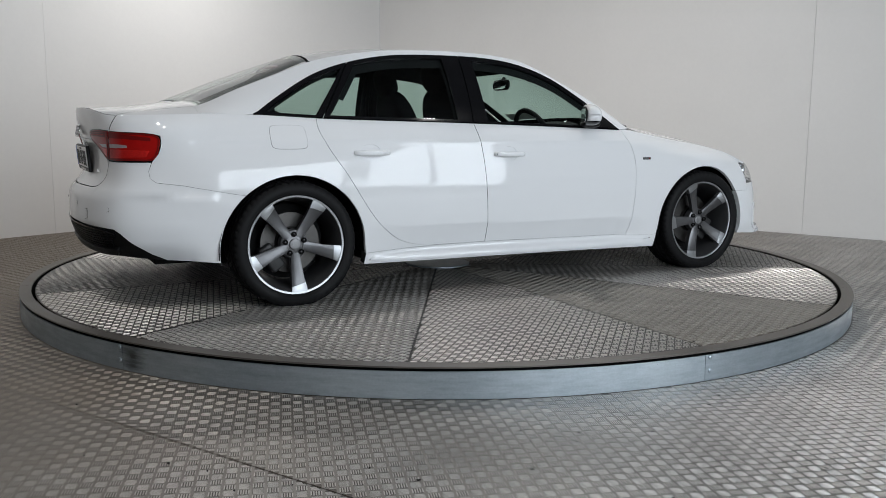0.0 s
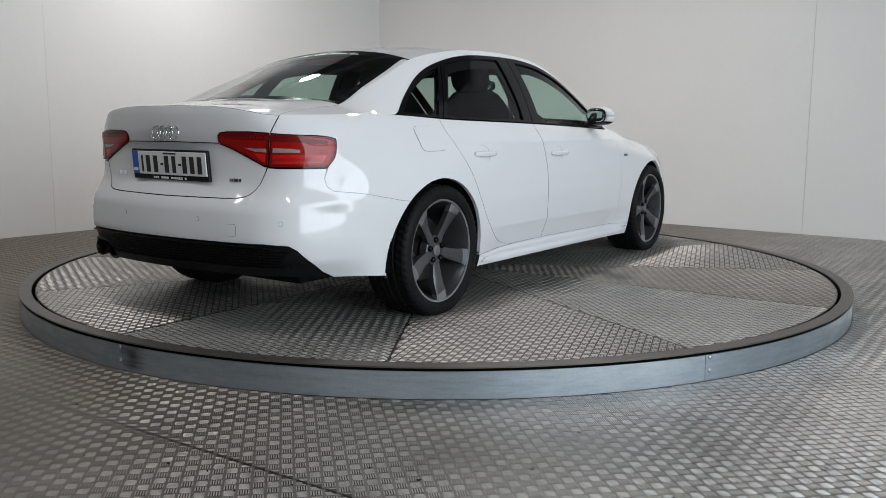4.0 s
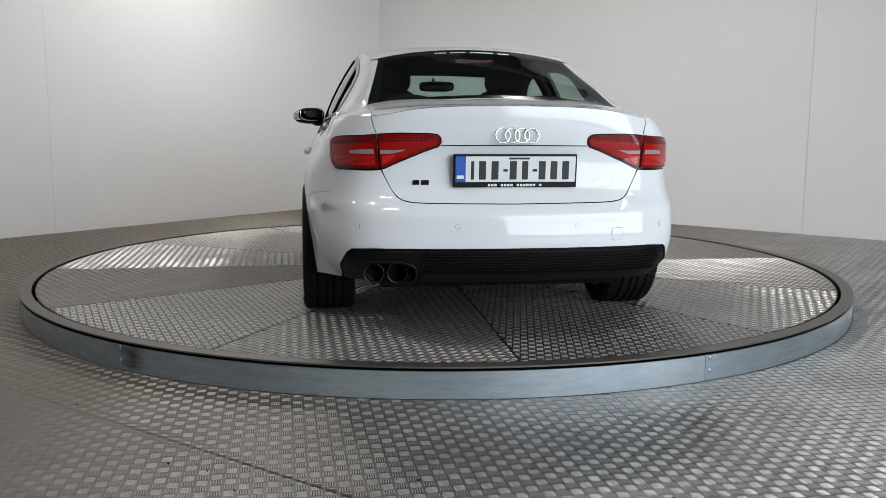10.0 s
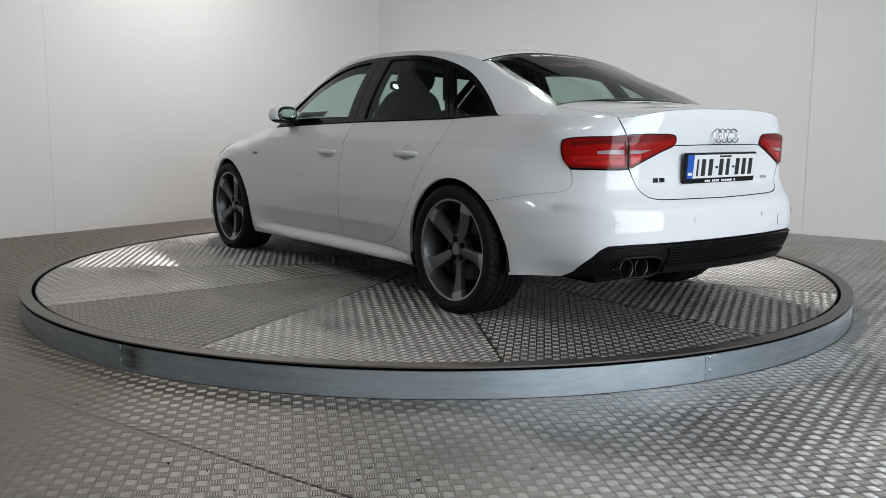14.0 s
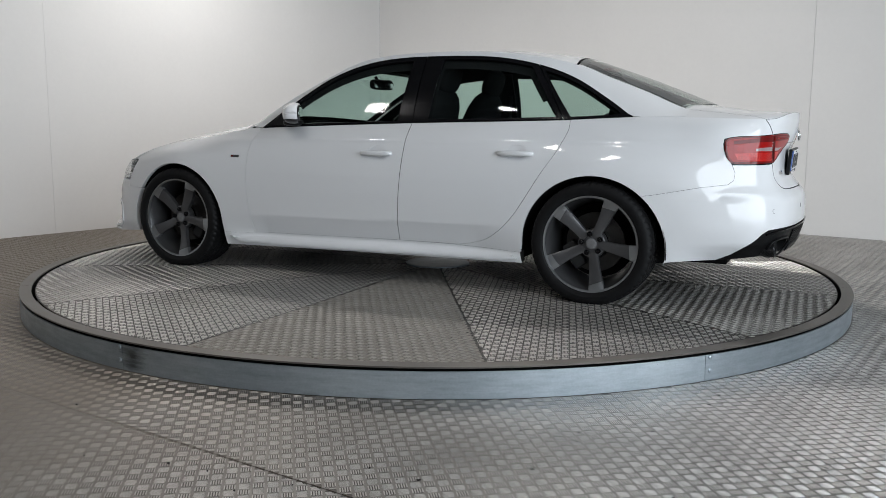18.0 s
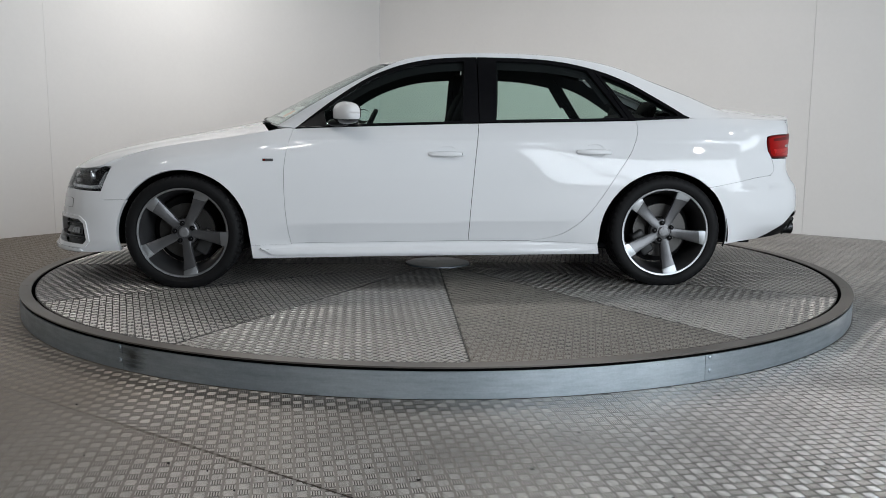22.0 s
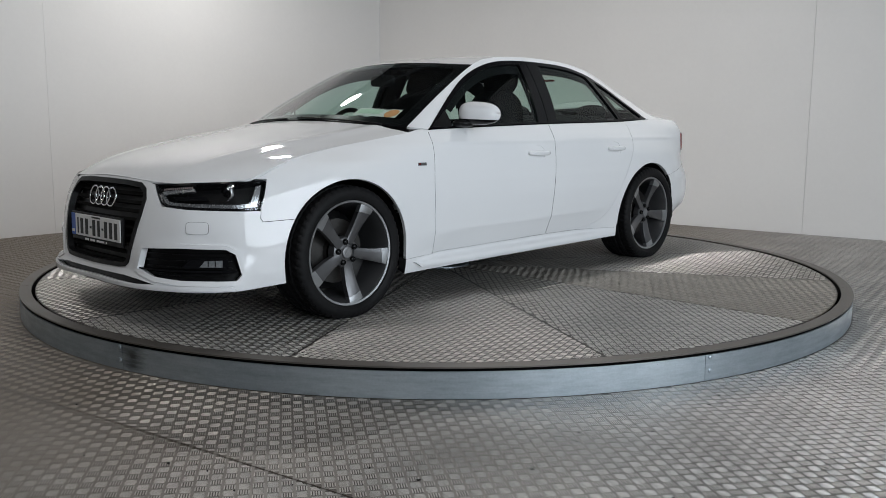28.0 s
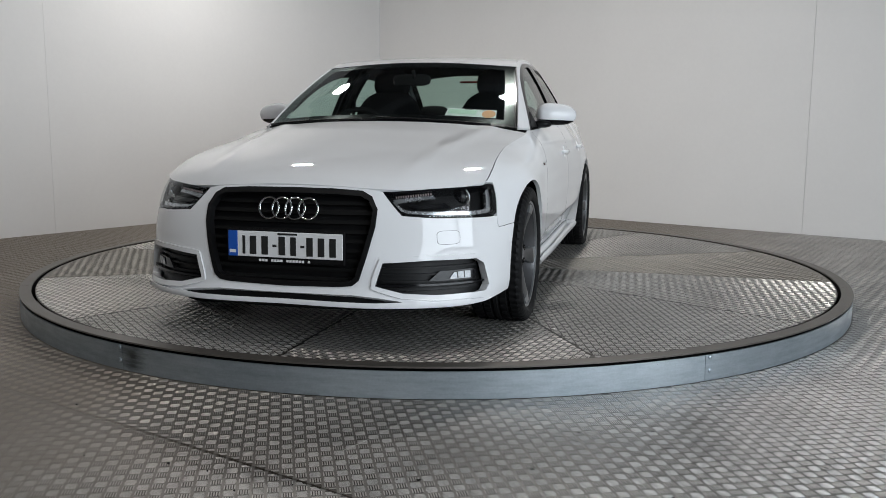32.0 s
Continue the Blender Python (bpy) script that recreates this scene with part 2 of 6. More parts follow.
REDDARK = surface("dark_red_lamp_plastic", (0.13, 0.004, 0.004), 0.5, var=0.15, scale=25, coat=0.45, spec=0.1, rvar=0.04)
CLEARLENS = surface("clear_lamp_plastic", (0.34, 0.27, 0.27), 0.4, 0.1, var=0.2, scale=60, coat=1.0, spec=0.2)
FOGLENS = surface("fog_lamp_glass", (0.24, 0.25, 0.26), 0.35, 0.3, var=0.4, scale=90, coat=1.0)
SILVER = surface("silver_reflector", (0.55, 0.56, 0.58), 0.25, 0.85, var=0.1, scale=30)
WHITEPLATE = surface("white_plate", (0.74, 0.74, 0.74), 0.35, var=0.05, scale=12)
BLUEPLATE = surface("blue_plate_band", (0.015, 0.09, 0.42), 0.35, var=0.1, scale=12)
INK = surface("black_ink", (0.015, 0.015, 0.015), 0.5, var=0.1)
WHITEINK = surface("white_ink", (0.75, 0.75, 0.75), 0.5, var=0.05)
STRING = surface("pale_thread", (0.5, 0.48, 0.44), 0.8, var=0.1)
PAPER = surface("white_paper", (0.68, 0.70, 0.66), 0.6, var=0.05)
GREENPAPER = surface("pale_green_paper", (0.50, 0.66, 0.52), 0.6, var=0.08)
ORANGEPAPER = surface("orange_round_mark", (0.72, 0.30, 0.10), 0.6, var=0.15)
LAMPGLOW = glowing("lamp_disc", (1.0, 0.97, 0.90), 6.0)


# ---- mesh helpers ----
def mesh_ob(name, verts, faces, material, parent=None, label="", smooth=False, normals=None):
    me = bpy.data.meshes.new(name)
    me.from_pydata([tuple(map(float, v)) for v in verts], [], faces)
    me.materials.append(material)
    if smooth or normals is not None:
        me.polygons.foreach_set("use_smooth", [True] * len(me.polygons))
    me.update()
    if normals is not None:
        me.normals_split_custom_set_from_vertices([tuple(map(float, n)) for n in normals])
    ob = new(name, me)
    if parent is not None:
        ob.parent = parent
    if label:
        ob["label"] = label
    return ob


def part(name, bm, material, parent=None, label="", smooth=False):
    me = bpy.data.meshes.new(name)
    if smooth:
        for f in bm.faces:
            f.smooth = True
    bm.to_mesh(me)
    bm.free()
    me.materials.append(material)
    ob = new(name, me)
    if parent is not None:
        ob.parent = parent
    if label:
        ob["label"] = label
    return ob


def box_bm(x0, x1, y0, y1, z0, z1, bevel=0.0, seg=2, bm=None, m=None):
    bm = bm or bmesh.new()
    c = Matrix.Translation(((x0 + x1) / 2, (y0 + y1) / 2, (z0 + z1) / 2)) @ Matrix.Diagonal((x1 - x0, y1 - y0, z1 - z0, 1))
    vs = bmesh.ops.create_cube(bm, size=1, matrix=(m or Matrix()) @ c)["verts"]
    if bevel:
        es = list({e for v in vs for e in v.link_edges})
        bmesh.ops.bevel(bm, geom=es, offset=bevel, segments=seg, profile=0.5, affect="EDGES")
    return bm


def lathe_bm(profile, n=48, m=None, bm=None, close=False):
    """Turns (radius, height) pairs round the z axis."""
    bm = bm or bmesh.new()
    m = m or Matrix()
    rings = [[bm.verts.new(m @ Vector((r * math.cos(2 * math.pi * i / n), r * math.sin(2 * math.pi * i / n), h))) for i in range(n)] for r, h in profile]
    pairs = list(zip(rings, rings[1:])) + ([(rings[-1], rings[0])] if close else [])
    for a, b in pairs:
        for i in range(n):
            bm.faces.new((a[i], a[(i + 1) % n], b[(i + 1) % n], b[i]))
    return bm


def ring_sector(r0, r1, z0, z1, a0, a1, n):
    """A solid piece of a flat ring between two angles."""
    bm = bmesh.new()
    cols = []
    for i in range(n + 1):
        a = radians(a0 + (a1 - a0) * i / n)
        c, s = math.cos(a), math.sin(a)
        cols.append([bm.verts.new((r * c, r * s, z)) for r, z in ((r0, z0), (r1, z0), (r1, z1), (r0, z1))])
    for a, b in zip(cols, cols[1:]):
        for k in range(4):
            bm.faces.new((a[k], b[k], b[(k + 1) % 4], a[(k + 1) % 4]))
    bm.faces.new(cols[0][::-1])
    bm.faces.new(cols[-1])
    bmesh.ops.recalc_face_normals(bm, faces=bm.faces)
    return bm


# ---- room ----
CORNER = Vector((-0.80, 6.16))
DIR_L, DIR_R = Vector((-0.622, -0.783)), Vector((0.792, -0.611))
WALL_H = 4.9


def wall_run(name, start, way, length, label, seams=(), coat=None, slit=0.0009):
    """A wall of panels 0.1 thick, the joints between its panels real slits."""
    inward = Vector((-way.y, way.x))
    if inward.dot(Vector((0, 0)) - start) < 0:
        inward = -inward
    holder = tagged(new(name), label, "wall", kind="structure")
    cuts = [0.0, *seams, length]
    for a, b in zip(cuts, cuts[1:]):
        p = start + way * ((a + b) / 2) - inward * 0.05
        bm = box_bm(-(b - a) / 2 + slit, (b - a) / 2 - slit, -0.05, 0.05, 0, WALL_H)
        ob = part("wall_panel", bm, coat or WALL, holder)
        ob.matrix_local = Matrix.Translation((p.x, p.y, 0)) @ Matrix.Rotation(math.atan2(way.y, way.x), 4, "Z")
    q = start + way * (length / 2) - inward * 0.11
    back = part("wall_backing", box_bm(-length / 2, length / 2, -0.004, 0.004, 0, WALL_H), DARKGAP, holder)
    back.matrix_local = Matrix.Translation((q.x, q.y, 0)) @ Matrix.Rotation(math.atan2(way.y, way.x), 4, "Z")
    return holder


wall_run("wall_left", CORNER, DIR_L, 15.0, "off-white painted panel wall with fine vertical joints", (4.68, 8.4))
wall_run("wall_right", CORNER, DIR_R, 15.0, "off-white painted panel wall with fine vertical joints", (5.62, 8.0))
far_l, far_r = CORNER + DIR_L * 14.6, CORNER + DIR_R * 14.6
# added walls out of view, dark so that they bounce little light
wall_run("unseen_back_wall_left", far_l, DIR_R, 15.0, "plain unseen wall, coloured dark in place of the unlit hall", (), UNLIT_WALL)
wall_run("unseen_back_wall_right", far_r, DIR_L, 15.0, "plain unseen wall, coloured dark in place of the unlit hall", (), UNLIT_WALL)

# floor: two runs of tread plate with an open joint between them
ground = part("floor", box_bm(-14, 14, -16, 12, -0.10, -0.006), DARKGAP)
tagged(ground, "grey aluminium five-bar tread plate floor, worn and dirty", "floor", kind="structure")
JA, JB = Vector((-1.79, -2.42)), Vector((-0.24, -3.48))
jw = (JB - JA).normalized()
jn = Vector((-jw.y, jw.x))
for sgn, depth in ((1, 15.0), (-1, 9.0)):
    mid = JA + jn * sgn * (depth / 2 + 0.0032)
    ob = part("plate", box_bm(-16, 16, -depth / 2, depth / 2, -0.006, 0.0), FLOOR, ground)
    lie = Matrix.Translation((mid.x, mid.y, 0)) @ Matrix.Rotation(math.atan2(jw.y, jw.x), 4, "Z")
    if sgn < 0:
        # the joint closes a little towards the far end
        lie = Matrix.Translation((JB.x, JB.y, 0)) @ Matrix.Rotation(-0.002, 4, "Z") @ Matrix.Translation((-JB.x, -JB.y, 0)) @ lie
    ob.matrix_local = lie

    def bare(x, y, mid=mid):
        wx, wy = mid.x + x * jw.x + y * jn.x, mid.y + x * jw.y + y * jn.y
        cl = (wx - CORNER.x, wy - CORNER.y)
        inside_l = cl[0] * -DIR_L.y + cl[1] * DIR_L.x > 0.01
        inside_r = cl[0] * DIR_R.y - cl[1] * DIR_R.x > 0.01
        return (np.hypot(wx, wy) > R_OUT + 0.004) & inside_l & inside_r & (wy > -4.6) & (np.abs(wx) < 4.9)

    def rest(x, y, mid=mid):
        wx, wy = mid.x + x * jw.x + y * jn.x, mid.y + x * jw.y + y * jn.y
        return (wy <= -4.6) & (wy > -7.6) & (np.abs(wx) < 4.9)

    bars = tread_bars("tread_relief", 0.042, 45.6, (-7, 7, -depth / 2 + 0.003, min(depth / 2 - 0.003, -depth / 2 + 11)) if sgn > 0 else (-7, 7, depth / 2 - 4, depth / 2 - 0.003), bare, BARS, ground, "worn bright raised bars of the tread plate", 0.0014, False)
    bars.matrix_local = lie
    bars = tread_bars("tread_relief", 0.042, 45.6, (-9, 9, -depth / 2 + 0.003, depth / 2 - 0.003), rest, BARS, ground, "worn bright raised bars of the tread plate", 0.0014, False)
    bars.matrix_local = lie

# crumbs and chips of dirt lying on the plate
random.seed(5)
crumbs = bmesh.new()
near = [(1.13, -2.51), (1.11, -2.61), (0.76, -2.93), (0.30, -3.27), (0.50, -2.94), (0.61, -3.24), (0.91, -3.36), (0.98, -3.44), (1.46, -2.98), (2.14, -1.68),
        (-0.85, -3.23), (-0.97, -3.01), (-0.21, -3.26), (-0.43, -3.39), (-1.14, -3.17), (-0.12, -3.35), (0.75, -3.30), (1.23, -3.25)]
near += [(random.uniform(-2.4, 2.6), random.uniform(-3.6, -2.6)) for _ in range(26)]
for x, y in near:
    r = random.uniform(0.0025, 0.006)
    m = Matrix.Translation((x, y, r * 0.35)) @ Matrix.Rotation(random.uniform(0, 6), 4, "Z") @ Matrix.Diagonal((1.5, 0.8, 0.5, 1))
    bmesh.ops.create_icosphere(crumbs, subdivisions=1, radius=r, matrix=m)
tagged(part("floor_debris", crumbs, DARKGAP), "small dark crumbs of dirt scattered on the tread plate", "debris", kind="stuff")

# a pale thread left lying in front of the ring
thread_bm = bmesh.new()
tp = [Vector((-0.309, -3.12, 0.0022)), Vector((-0.247, -3.037, 0.0022)), Vector((-0.147, -2.881, 0.0022)), Vector((-0.04, -2.72, 0.0022)), Vector((0.05, -2.588, 0.0022))]
for a, b in zip(tp, tp[1:]):
    q = (b - a).normalized().to_track_quat("Z", "Y").to_matrix().to_4x4()
    bmesh.ops.create_cone(thread_bm, segments=6, radius1=0.0008, radius2=0.0008, depth=(b - a).length, matrix=Matrix.Translation((a + b) / 2) @ q)
bmesh.ops.create_icosphere(thread_bm, subdivisions=1, radius=0.004, matrix=Matrix.Translation((-0.247, -3.037, 0.003)))
tagged(part("thread", thread_bm, STRING), "thin pale thread lying on the tread plate floor", "thread")

# ceiling with steel beams below it
ceiling = part("ceiling", box_bm(-12, 12, -14, 10, 5.0, 5.08), CEIL)
tagged(ceiling, "dark roof sheet over the hall", "ceiling", kind="structure")
for by in (-4.75, -4.1, -3.45, -2.8, -1.4, 0.2, 1.9, 3.6):
    b = part("roof_beam", box_bm(-7, 7, by - 0.05, by + 0.05, 4.68, 4.84, 0.01), STEEL_BEAM)
    tagged(b, "dark painted steel roof beam under the roof sheet", "beam", group="roof beams")


def round_lamp(x, y, z):
    lamp = tagged(new("pendant_lamp"), "round white high-bay lamp hanging from the roof", "lamp", group="round hall lamps")
    lamp.location = (x, y, z)
    part("shade", lathe_bm([(0.03, 0.16), (0.07, 0.14), (0.155, 0.02), (0.165, 0.0), (0.158, 0.0), (0.15, 0.02)], 40), CHROME, lamp, smooth=True)
    part("diffuser", lathe_bm([(0.001, 0.004), (0.09, 0.004), (0.15, 0.012)], 40), LAMPGLOW, lamp, "glowing white round diffuser")
    part("rod", lathe_bm([(0.012, 0.19), (0.012, 5.0 - z)], 10), STEEL_BEAM, lamp)
    return lamp


# the fourth lamp is added to brighten floor and wall on the right
for lx, ly, lz, power in ((1.0, 1.05, 4.0, 64), (-1.76, 2.65, 4.0, 50), (-1.75, -3.0, 4.0, 10), (4.1, -3.4, 4.3, 8)):
    round_lamp(lx, ly, lz)
    data = bpy.data.lights.new("round_lamp_light", "AREA")
    data.shape, data.size, data.energy, data.color = "DISK", 0.3, power, (1.0, 0.978, 0.958)
    data.spread = radians(166)
    new("round_lamp_light", data).location = (lx, ly, lz - 0.005)


def strip_lamp(x, y, z, turn):
    """A shallow boxed strip light with a glowing lower face."""
    lamp = tagged(new("strip_light"), "white boxed strip light hanging under the roof", "lamp", group="strip lights")
    lamp.matrix_world = Matrix.Translation((x, y, z)) @ Matrix.Rotation(radians(turn), 4, "Z")
    part("housing", box_bm(-0.40, 0.40, -0.13, 0.13, 0.004, 0.06, 0.008), WHITEINK, lamp)
    part("diffuser", box_bm(-0.38, 0.38, -0.11, 0.11, 0.0, 0.006), LAMPGLOW, lamp, "glowing white diffuser")
    for sx in (-0.3, 0.3):
        part("hanger", box_bm(sx - 0.004, sx + 0.004, -0.004, 0.004, 0.06, 5.0 - z), STEEL_BEAM, lamp)
    data = bpy.data.lights.new("strip_light_glow", "AREA")
    data.shape, data.size, data.size_y, data.energy, data.color = "RECTANGLE", 0.76, 0.22, 12, (1.0, 0.972, 0.955)
    new("strip_light_glow", data).matrix_world = Matrix.Translation((x, y, z - 0.005)) @ Matrix.Rotation(radians(turn), 4, "Z")


strip_lamp(-3.6, -2.2, 4.0, 38)
strip_lamp(-1.1, -4.05, 4.0, 38)

# daylight opening behind the camera: a glazed hall door with dark glazing bars
door_at = look((4.7, -6.95, 2.2), (-0.3, -1.4, 0.7))
door_frame = tagged(new("door_1"), "tall glazed hall door with dark glazing bars", "door", kind="structure")
door_frame.matrix_world = door_at
for k in range(8):
    part("glazing_bar", box_bm(-3.2 + 6.4 * k / 7 - 0.03, -3.2 + 6.4 * k / 7 + 0.03, -2.1, 2.1, -0.10, -0.06), STEEL_BEAM, door_frame)
for k in range(6):
    part("glazing_rail", box_bm(-3.2, 3.2, -2.1 + 4.2 * k / 5 - 0.03, -2.1 + 4.2 * k / 5 + 0.03, -0.06, -0.02), STEEL_BEAM, door_frame)

# ---- turntable ----
rim = tagged(new("platform_ring"), "fixed galvanised steel ring with a worn flat bar on top", "platform ring")
SEAMS = (-64.0, -122.0, -160.0, -250.0, -340.0)
ang = sorted(a % 360 for a in SEAMS)
for a, b in zip(ang, ang[1:] + [ang[0] + 360]):
    w = math.degrees(0.0012 / R_OUT)
    part("side_band", ring_sector(R_OUT - 0.006, R_OUT, 0.002, TOP - 0.019, a + w, b - w, int((b - a) / 1.5)), ZINC, rim, "bluish galvanised side band")
for i, (a, b) in enumerate(((-158.6, -20), (-20, 80), (80, 201.4))):
    part("top_bar", ring_sector(R_IN, R_OUT + 0.003, TOP - 0.006, TOP + 0.001, a + 0.03, b - 0.03, int((b - a) / 1.5)), FLATBAR, rim, "dull brown-grey flat bar")
part("inner_band", ring_sector(R_IN + 0.002, R_IN + 0.008, 0.0, TOP - 0.008, 0, 360, 160), DARKGAP, rim)
for a in (-64.0 + 0.55, -122.0 - 0.4):
    for z in (0.045, 0.103):
        bm = lathe_bm([(0.010, 0.0), (0.010, 0.002), (0.007, 0.004), (0.0005, 0.0045)], 16)
        bolt = part("bolt", bm, ZINC, rim, smooth=True)
        bolt.matrix_local = Matrix.Rotation(radians(a), 4, "Z") @ Matrix.Translation((R_OUT, 0, z)) @ Matrix.Rotation(math.pi / 2, 4, "Y")

disc = tagged(new("turntable_disc"), "turning round platform of twelve grey tread plate sectors", "turntable")
half = 15.0 - math.degrees(0.0009 / 2.0)
sheet = ring_sector(0.205, R_DISC, TOP - 0.006, TOP, -half, half, 20)
first = part("plate", sheet, PLATE, disc)
first.matrix_local = Matrix.Rotation(radians(15), 4, "Z")
# the sectors beside the car's doors, where feet leave their dust
dusty = first.data.copy()
dusty.materials[0] = PLATE_DUSTY
for k in range(1, 12):
    ob = new("plate", first.data if k not in (3, 9) else dusty)
    ob.parent = disc
    ob.matrix_local = Matrix.Rotation(radians(15 + 30 * k), 4, "Z")
wedge = lambda x, y: (np.hypot(x, y) > 0.224) & (np.hypot(x, y) < R_DISC - 0.003) & (np.abs(np.degrees(np.arctan2(y, x))) < half) & (np.abs(np.abs(y) - x * math.tan(radians(half))) > 0.003)
relief = tread_bars("tread_relief", 0.033, 28.0, (0, R_DISC, -0.7, 0.7), wedge, BARS_DISC, disc, "worn bright raised bars of the tread plate", 0.0014, False)
relief.matrix_local = Matrix.Translation((0, 0, TOP)) @ Matrix.Rotation(radians(15), 4, "Z")
dull = relief.data.copy()
dull.materials[0] = BARS_DUSTY
screw = None
for k in range(12):
    if k:
        ob = new("tread_relief", relief.data if k not in (3, 9) else dull)
        ob.parent = disc
        ob["label"], ob["kind"] = relief["label"], "stuff"
        ob.matrix_local = Matrix.Translation((0, 0, TOP)) @ Matrix.Rotation(radians(15 + 30 * k), 4, "Z")
    for r in (0.62, 1.08, 1.54, 2.0, 2.42):
        for side in (-1, 1):
            if screw is None:
                ob = screw = part("screw", lathe_bm([(0.0065, 0.0004), (0.006, 0.0012), (0.003, 0.0008), (0.0003, 0.0008)], 12), DARKGAP, disc, "dark countersunk screw")
            else:
                ob = new("screw", screw.data)
                ob.parent = disc
            ob.matrix_local = Matrix.Rotation(radians(30 * k), 4, "Z") @ Matrix.Translation((r, side * 0.022, TOP))
part("under_plate", lathe_bm([(0.001, TOP - 0.02), (R_DISC - 0.004, TOP - 0.02), (R_DISC - 0.004, TOP - 0.007), (0.001, TOP - 0.007)], 120), DARKGAP, disc)
part("hub_cap", lathe_bm([(0.218, TOP - 0.003), (0.218, TOP + 0.006), (0.210, TOP + 0.010), (0.001, TOP + 0.010)], 64), ZINC, disc, "round flat steel centre cover")


# ---- car: surfaces ----
# Car space: x forwards, y to the left, z up from the tyres' contact, origin midway between the axles.
def pchip(xs, ys):
    """A smooth monotone curve through (xs, ys); ys may be rows."""
    xs, ys = np.asarray(xs, float), np.asarray(ys, float)
    if ys.ndim == 1:
        ys = ys[:, None]
    if xs[0] > xs[-1]:
        xs, ys = xs[::-1], ys[::-1]
    h = np.diff(xs)[:, None]
    d = np.diff(ys, axis=0) / h
    m = np.zeros_like(ys)
    if len(xs) > 2:
        w1, w2 = 2 * h[1:] + h[:-1], h[1:] + 2 * h[:-1]
        with np.errstate(divide="ignore", invalid="ignore"):
            hm = (w1 + w2) / (w1 / d[:-1] + w2 / d[1:])
        m[1:-1] = np.where(d[:-1] * d[1:] > 0, hm, 0.0)
    m[0], m[-1] = d[0], d[-1]

    def at(x):
        flat = np.ndim(x) == 0
        x = np.clip(np.atleast_1d(np.asarray(x, float)), xs[0], xs[-1])
        i = np.clip(np.searchsorted(xs, x) - 1, 0, len(xs) - 2)
        hh = (xs[i + 1] - xs[i])[:, None]
        t = (x - xs[i])[:, None] / hh
        r = (2 * t**3 - 3 * t**2 + 1) * ys[i] + (t**3 - 2 * t**2 + t) * hh * m[i] + (3 * t**2 - 2 * t**3) * ys[i + 1] + (t**3 - t**2) * hh * m[i + 1]
        r = r[:, 0] if r.shape[1] == 1 else r
        return (float(r[0]) if r.ndim == 1 else r[0]) if flat else r

    return at


def pchip_rows(xs, rows, z):
    """The same for many curves at once: row i of rows, over xs, read at z[i]."""
    xs = np.asarray(xs, float)
    h = np.diff(xs)[None, :]
    d = np.diff(rows, axis=1) / h
    w1, w2 = 2 * h[:, 1:] + h[:, :-1], h[:, 1:] + 2 * h[:, :-1]
    with np.errstate(divide="ignore", invalid="ignore"):
        hm = (w1 + w2) / (w1 / d[:, :-1] + w2 / d[:, 1:])
    m = np.zeros_like(rows)
    m[:, 1:-1] = np.where(d[:, :-1] * d[:, 1:] > 0, hm, 0.0)
    m[:, 0], m[:, -1] = d[:, 0], d[:, -1]
    z = np.clip(z, xs[0], xs[-1])
    i = np.clip(np.searchsorted(xs, z) - 1, 0, len(xs) - 2)
    k = np.arange(len(z))
    hh = xs[i + 1] - xs[i]
    t = (z - xs[i]) / hh
    return (2 * t**3 - 3 * t**2 + 1) * rows[k, i] + (t**3 - 2 * t**2 + t) * hh * m[k, i] + (3 * t**2 - 2 * t**3) * rows[k, i + 1] + (t**3 - t**2) * hh * m[k, i + 1]


def spline(pts, n=12, closed=False):
    """Catmull-Rom through points of any dimension."""
    p = [np.asarray(q, float) for q in pts]
    k = len(p)
    out = []
    for i in range(k if closed else k - 1):
        a, b, c, d = (p[(i - 1) % k], p[i], p[(i + 1) % k], p[(i + 2) % k]) if closed else (p[max(i - 1, 0)], p[i], p[i + 1], p[min(i + 2, k - 1)])
        for j in range(n):
            t = j / n
            out.append(0.5 * (2 * b + (c - a) * t + (2 * a - 5 * b + 4 * c - d) * t * t + (3 * b - a - 3 * c + d) * t**3))
    if not closed:
        out.append(p[-1])
    return out


PLAN = spline([(2.285, -0.2), (2.288, 0), (2.278, 0.25), (2.248, 0.42), (2.185, 0.56), (2.095, 0.68), (1.97, 0.795), (1.76, 0.875), (1.4, 0.912), (0.9, 0.902), (0.3, 0.892), (-0.4, 0.888),
               (-1.0, 0.894), (-1.42, 0.902), (-1.8, 0.870), (-2.05, 0.812), (-2.22, 0.735), (-2.315, 0.62), (-2.366, 0.45), (-2.395, 0.22), (-2.405, 0), (-2.395, -0.22)], 30)
PLAN = np.array(PLAN)[30:-30]
ARC = np.concatenate([[0], np.cumsum(np.linalg.norm(np.diff(PLAN, axis=0), axis=1))])
S_END = float(ARC[-1])


def s_at_x(x):
    return np.interp(-np.asarray(x, float), -PLAN[:, 0], ARC)


def s_front(y):
    return float(np.interp(y, PLAN[:260, 1], ARC[:260]))


def s_rear(y):
    return float(np.interp(-y, -PLAN[-240:, 1], ARC[-240:]))


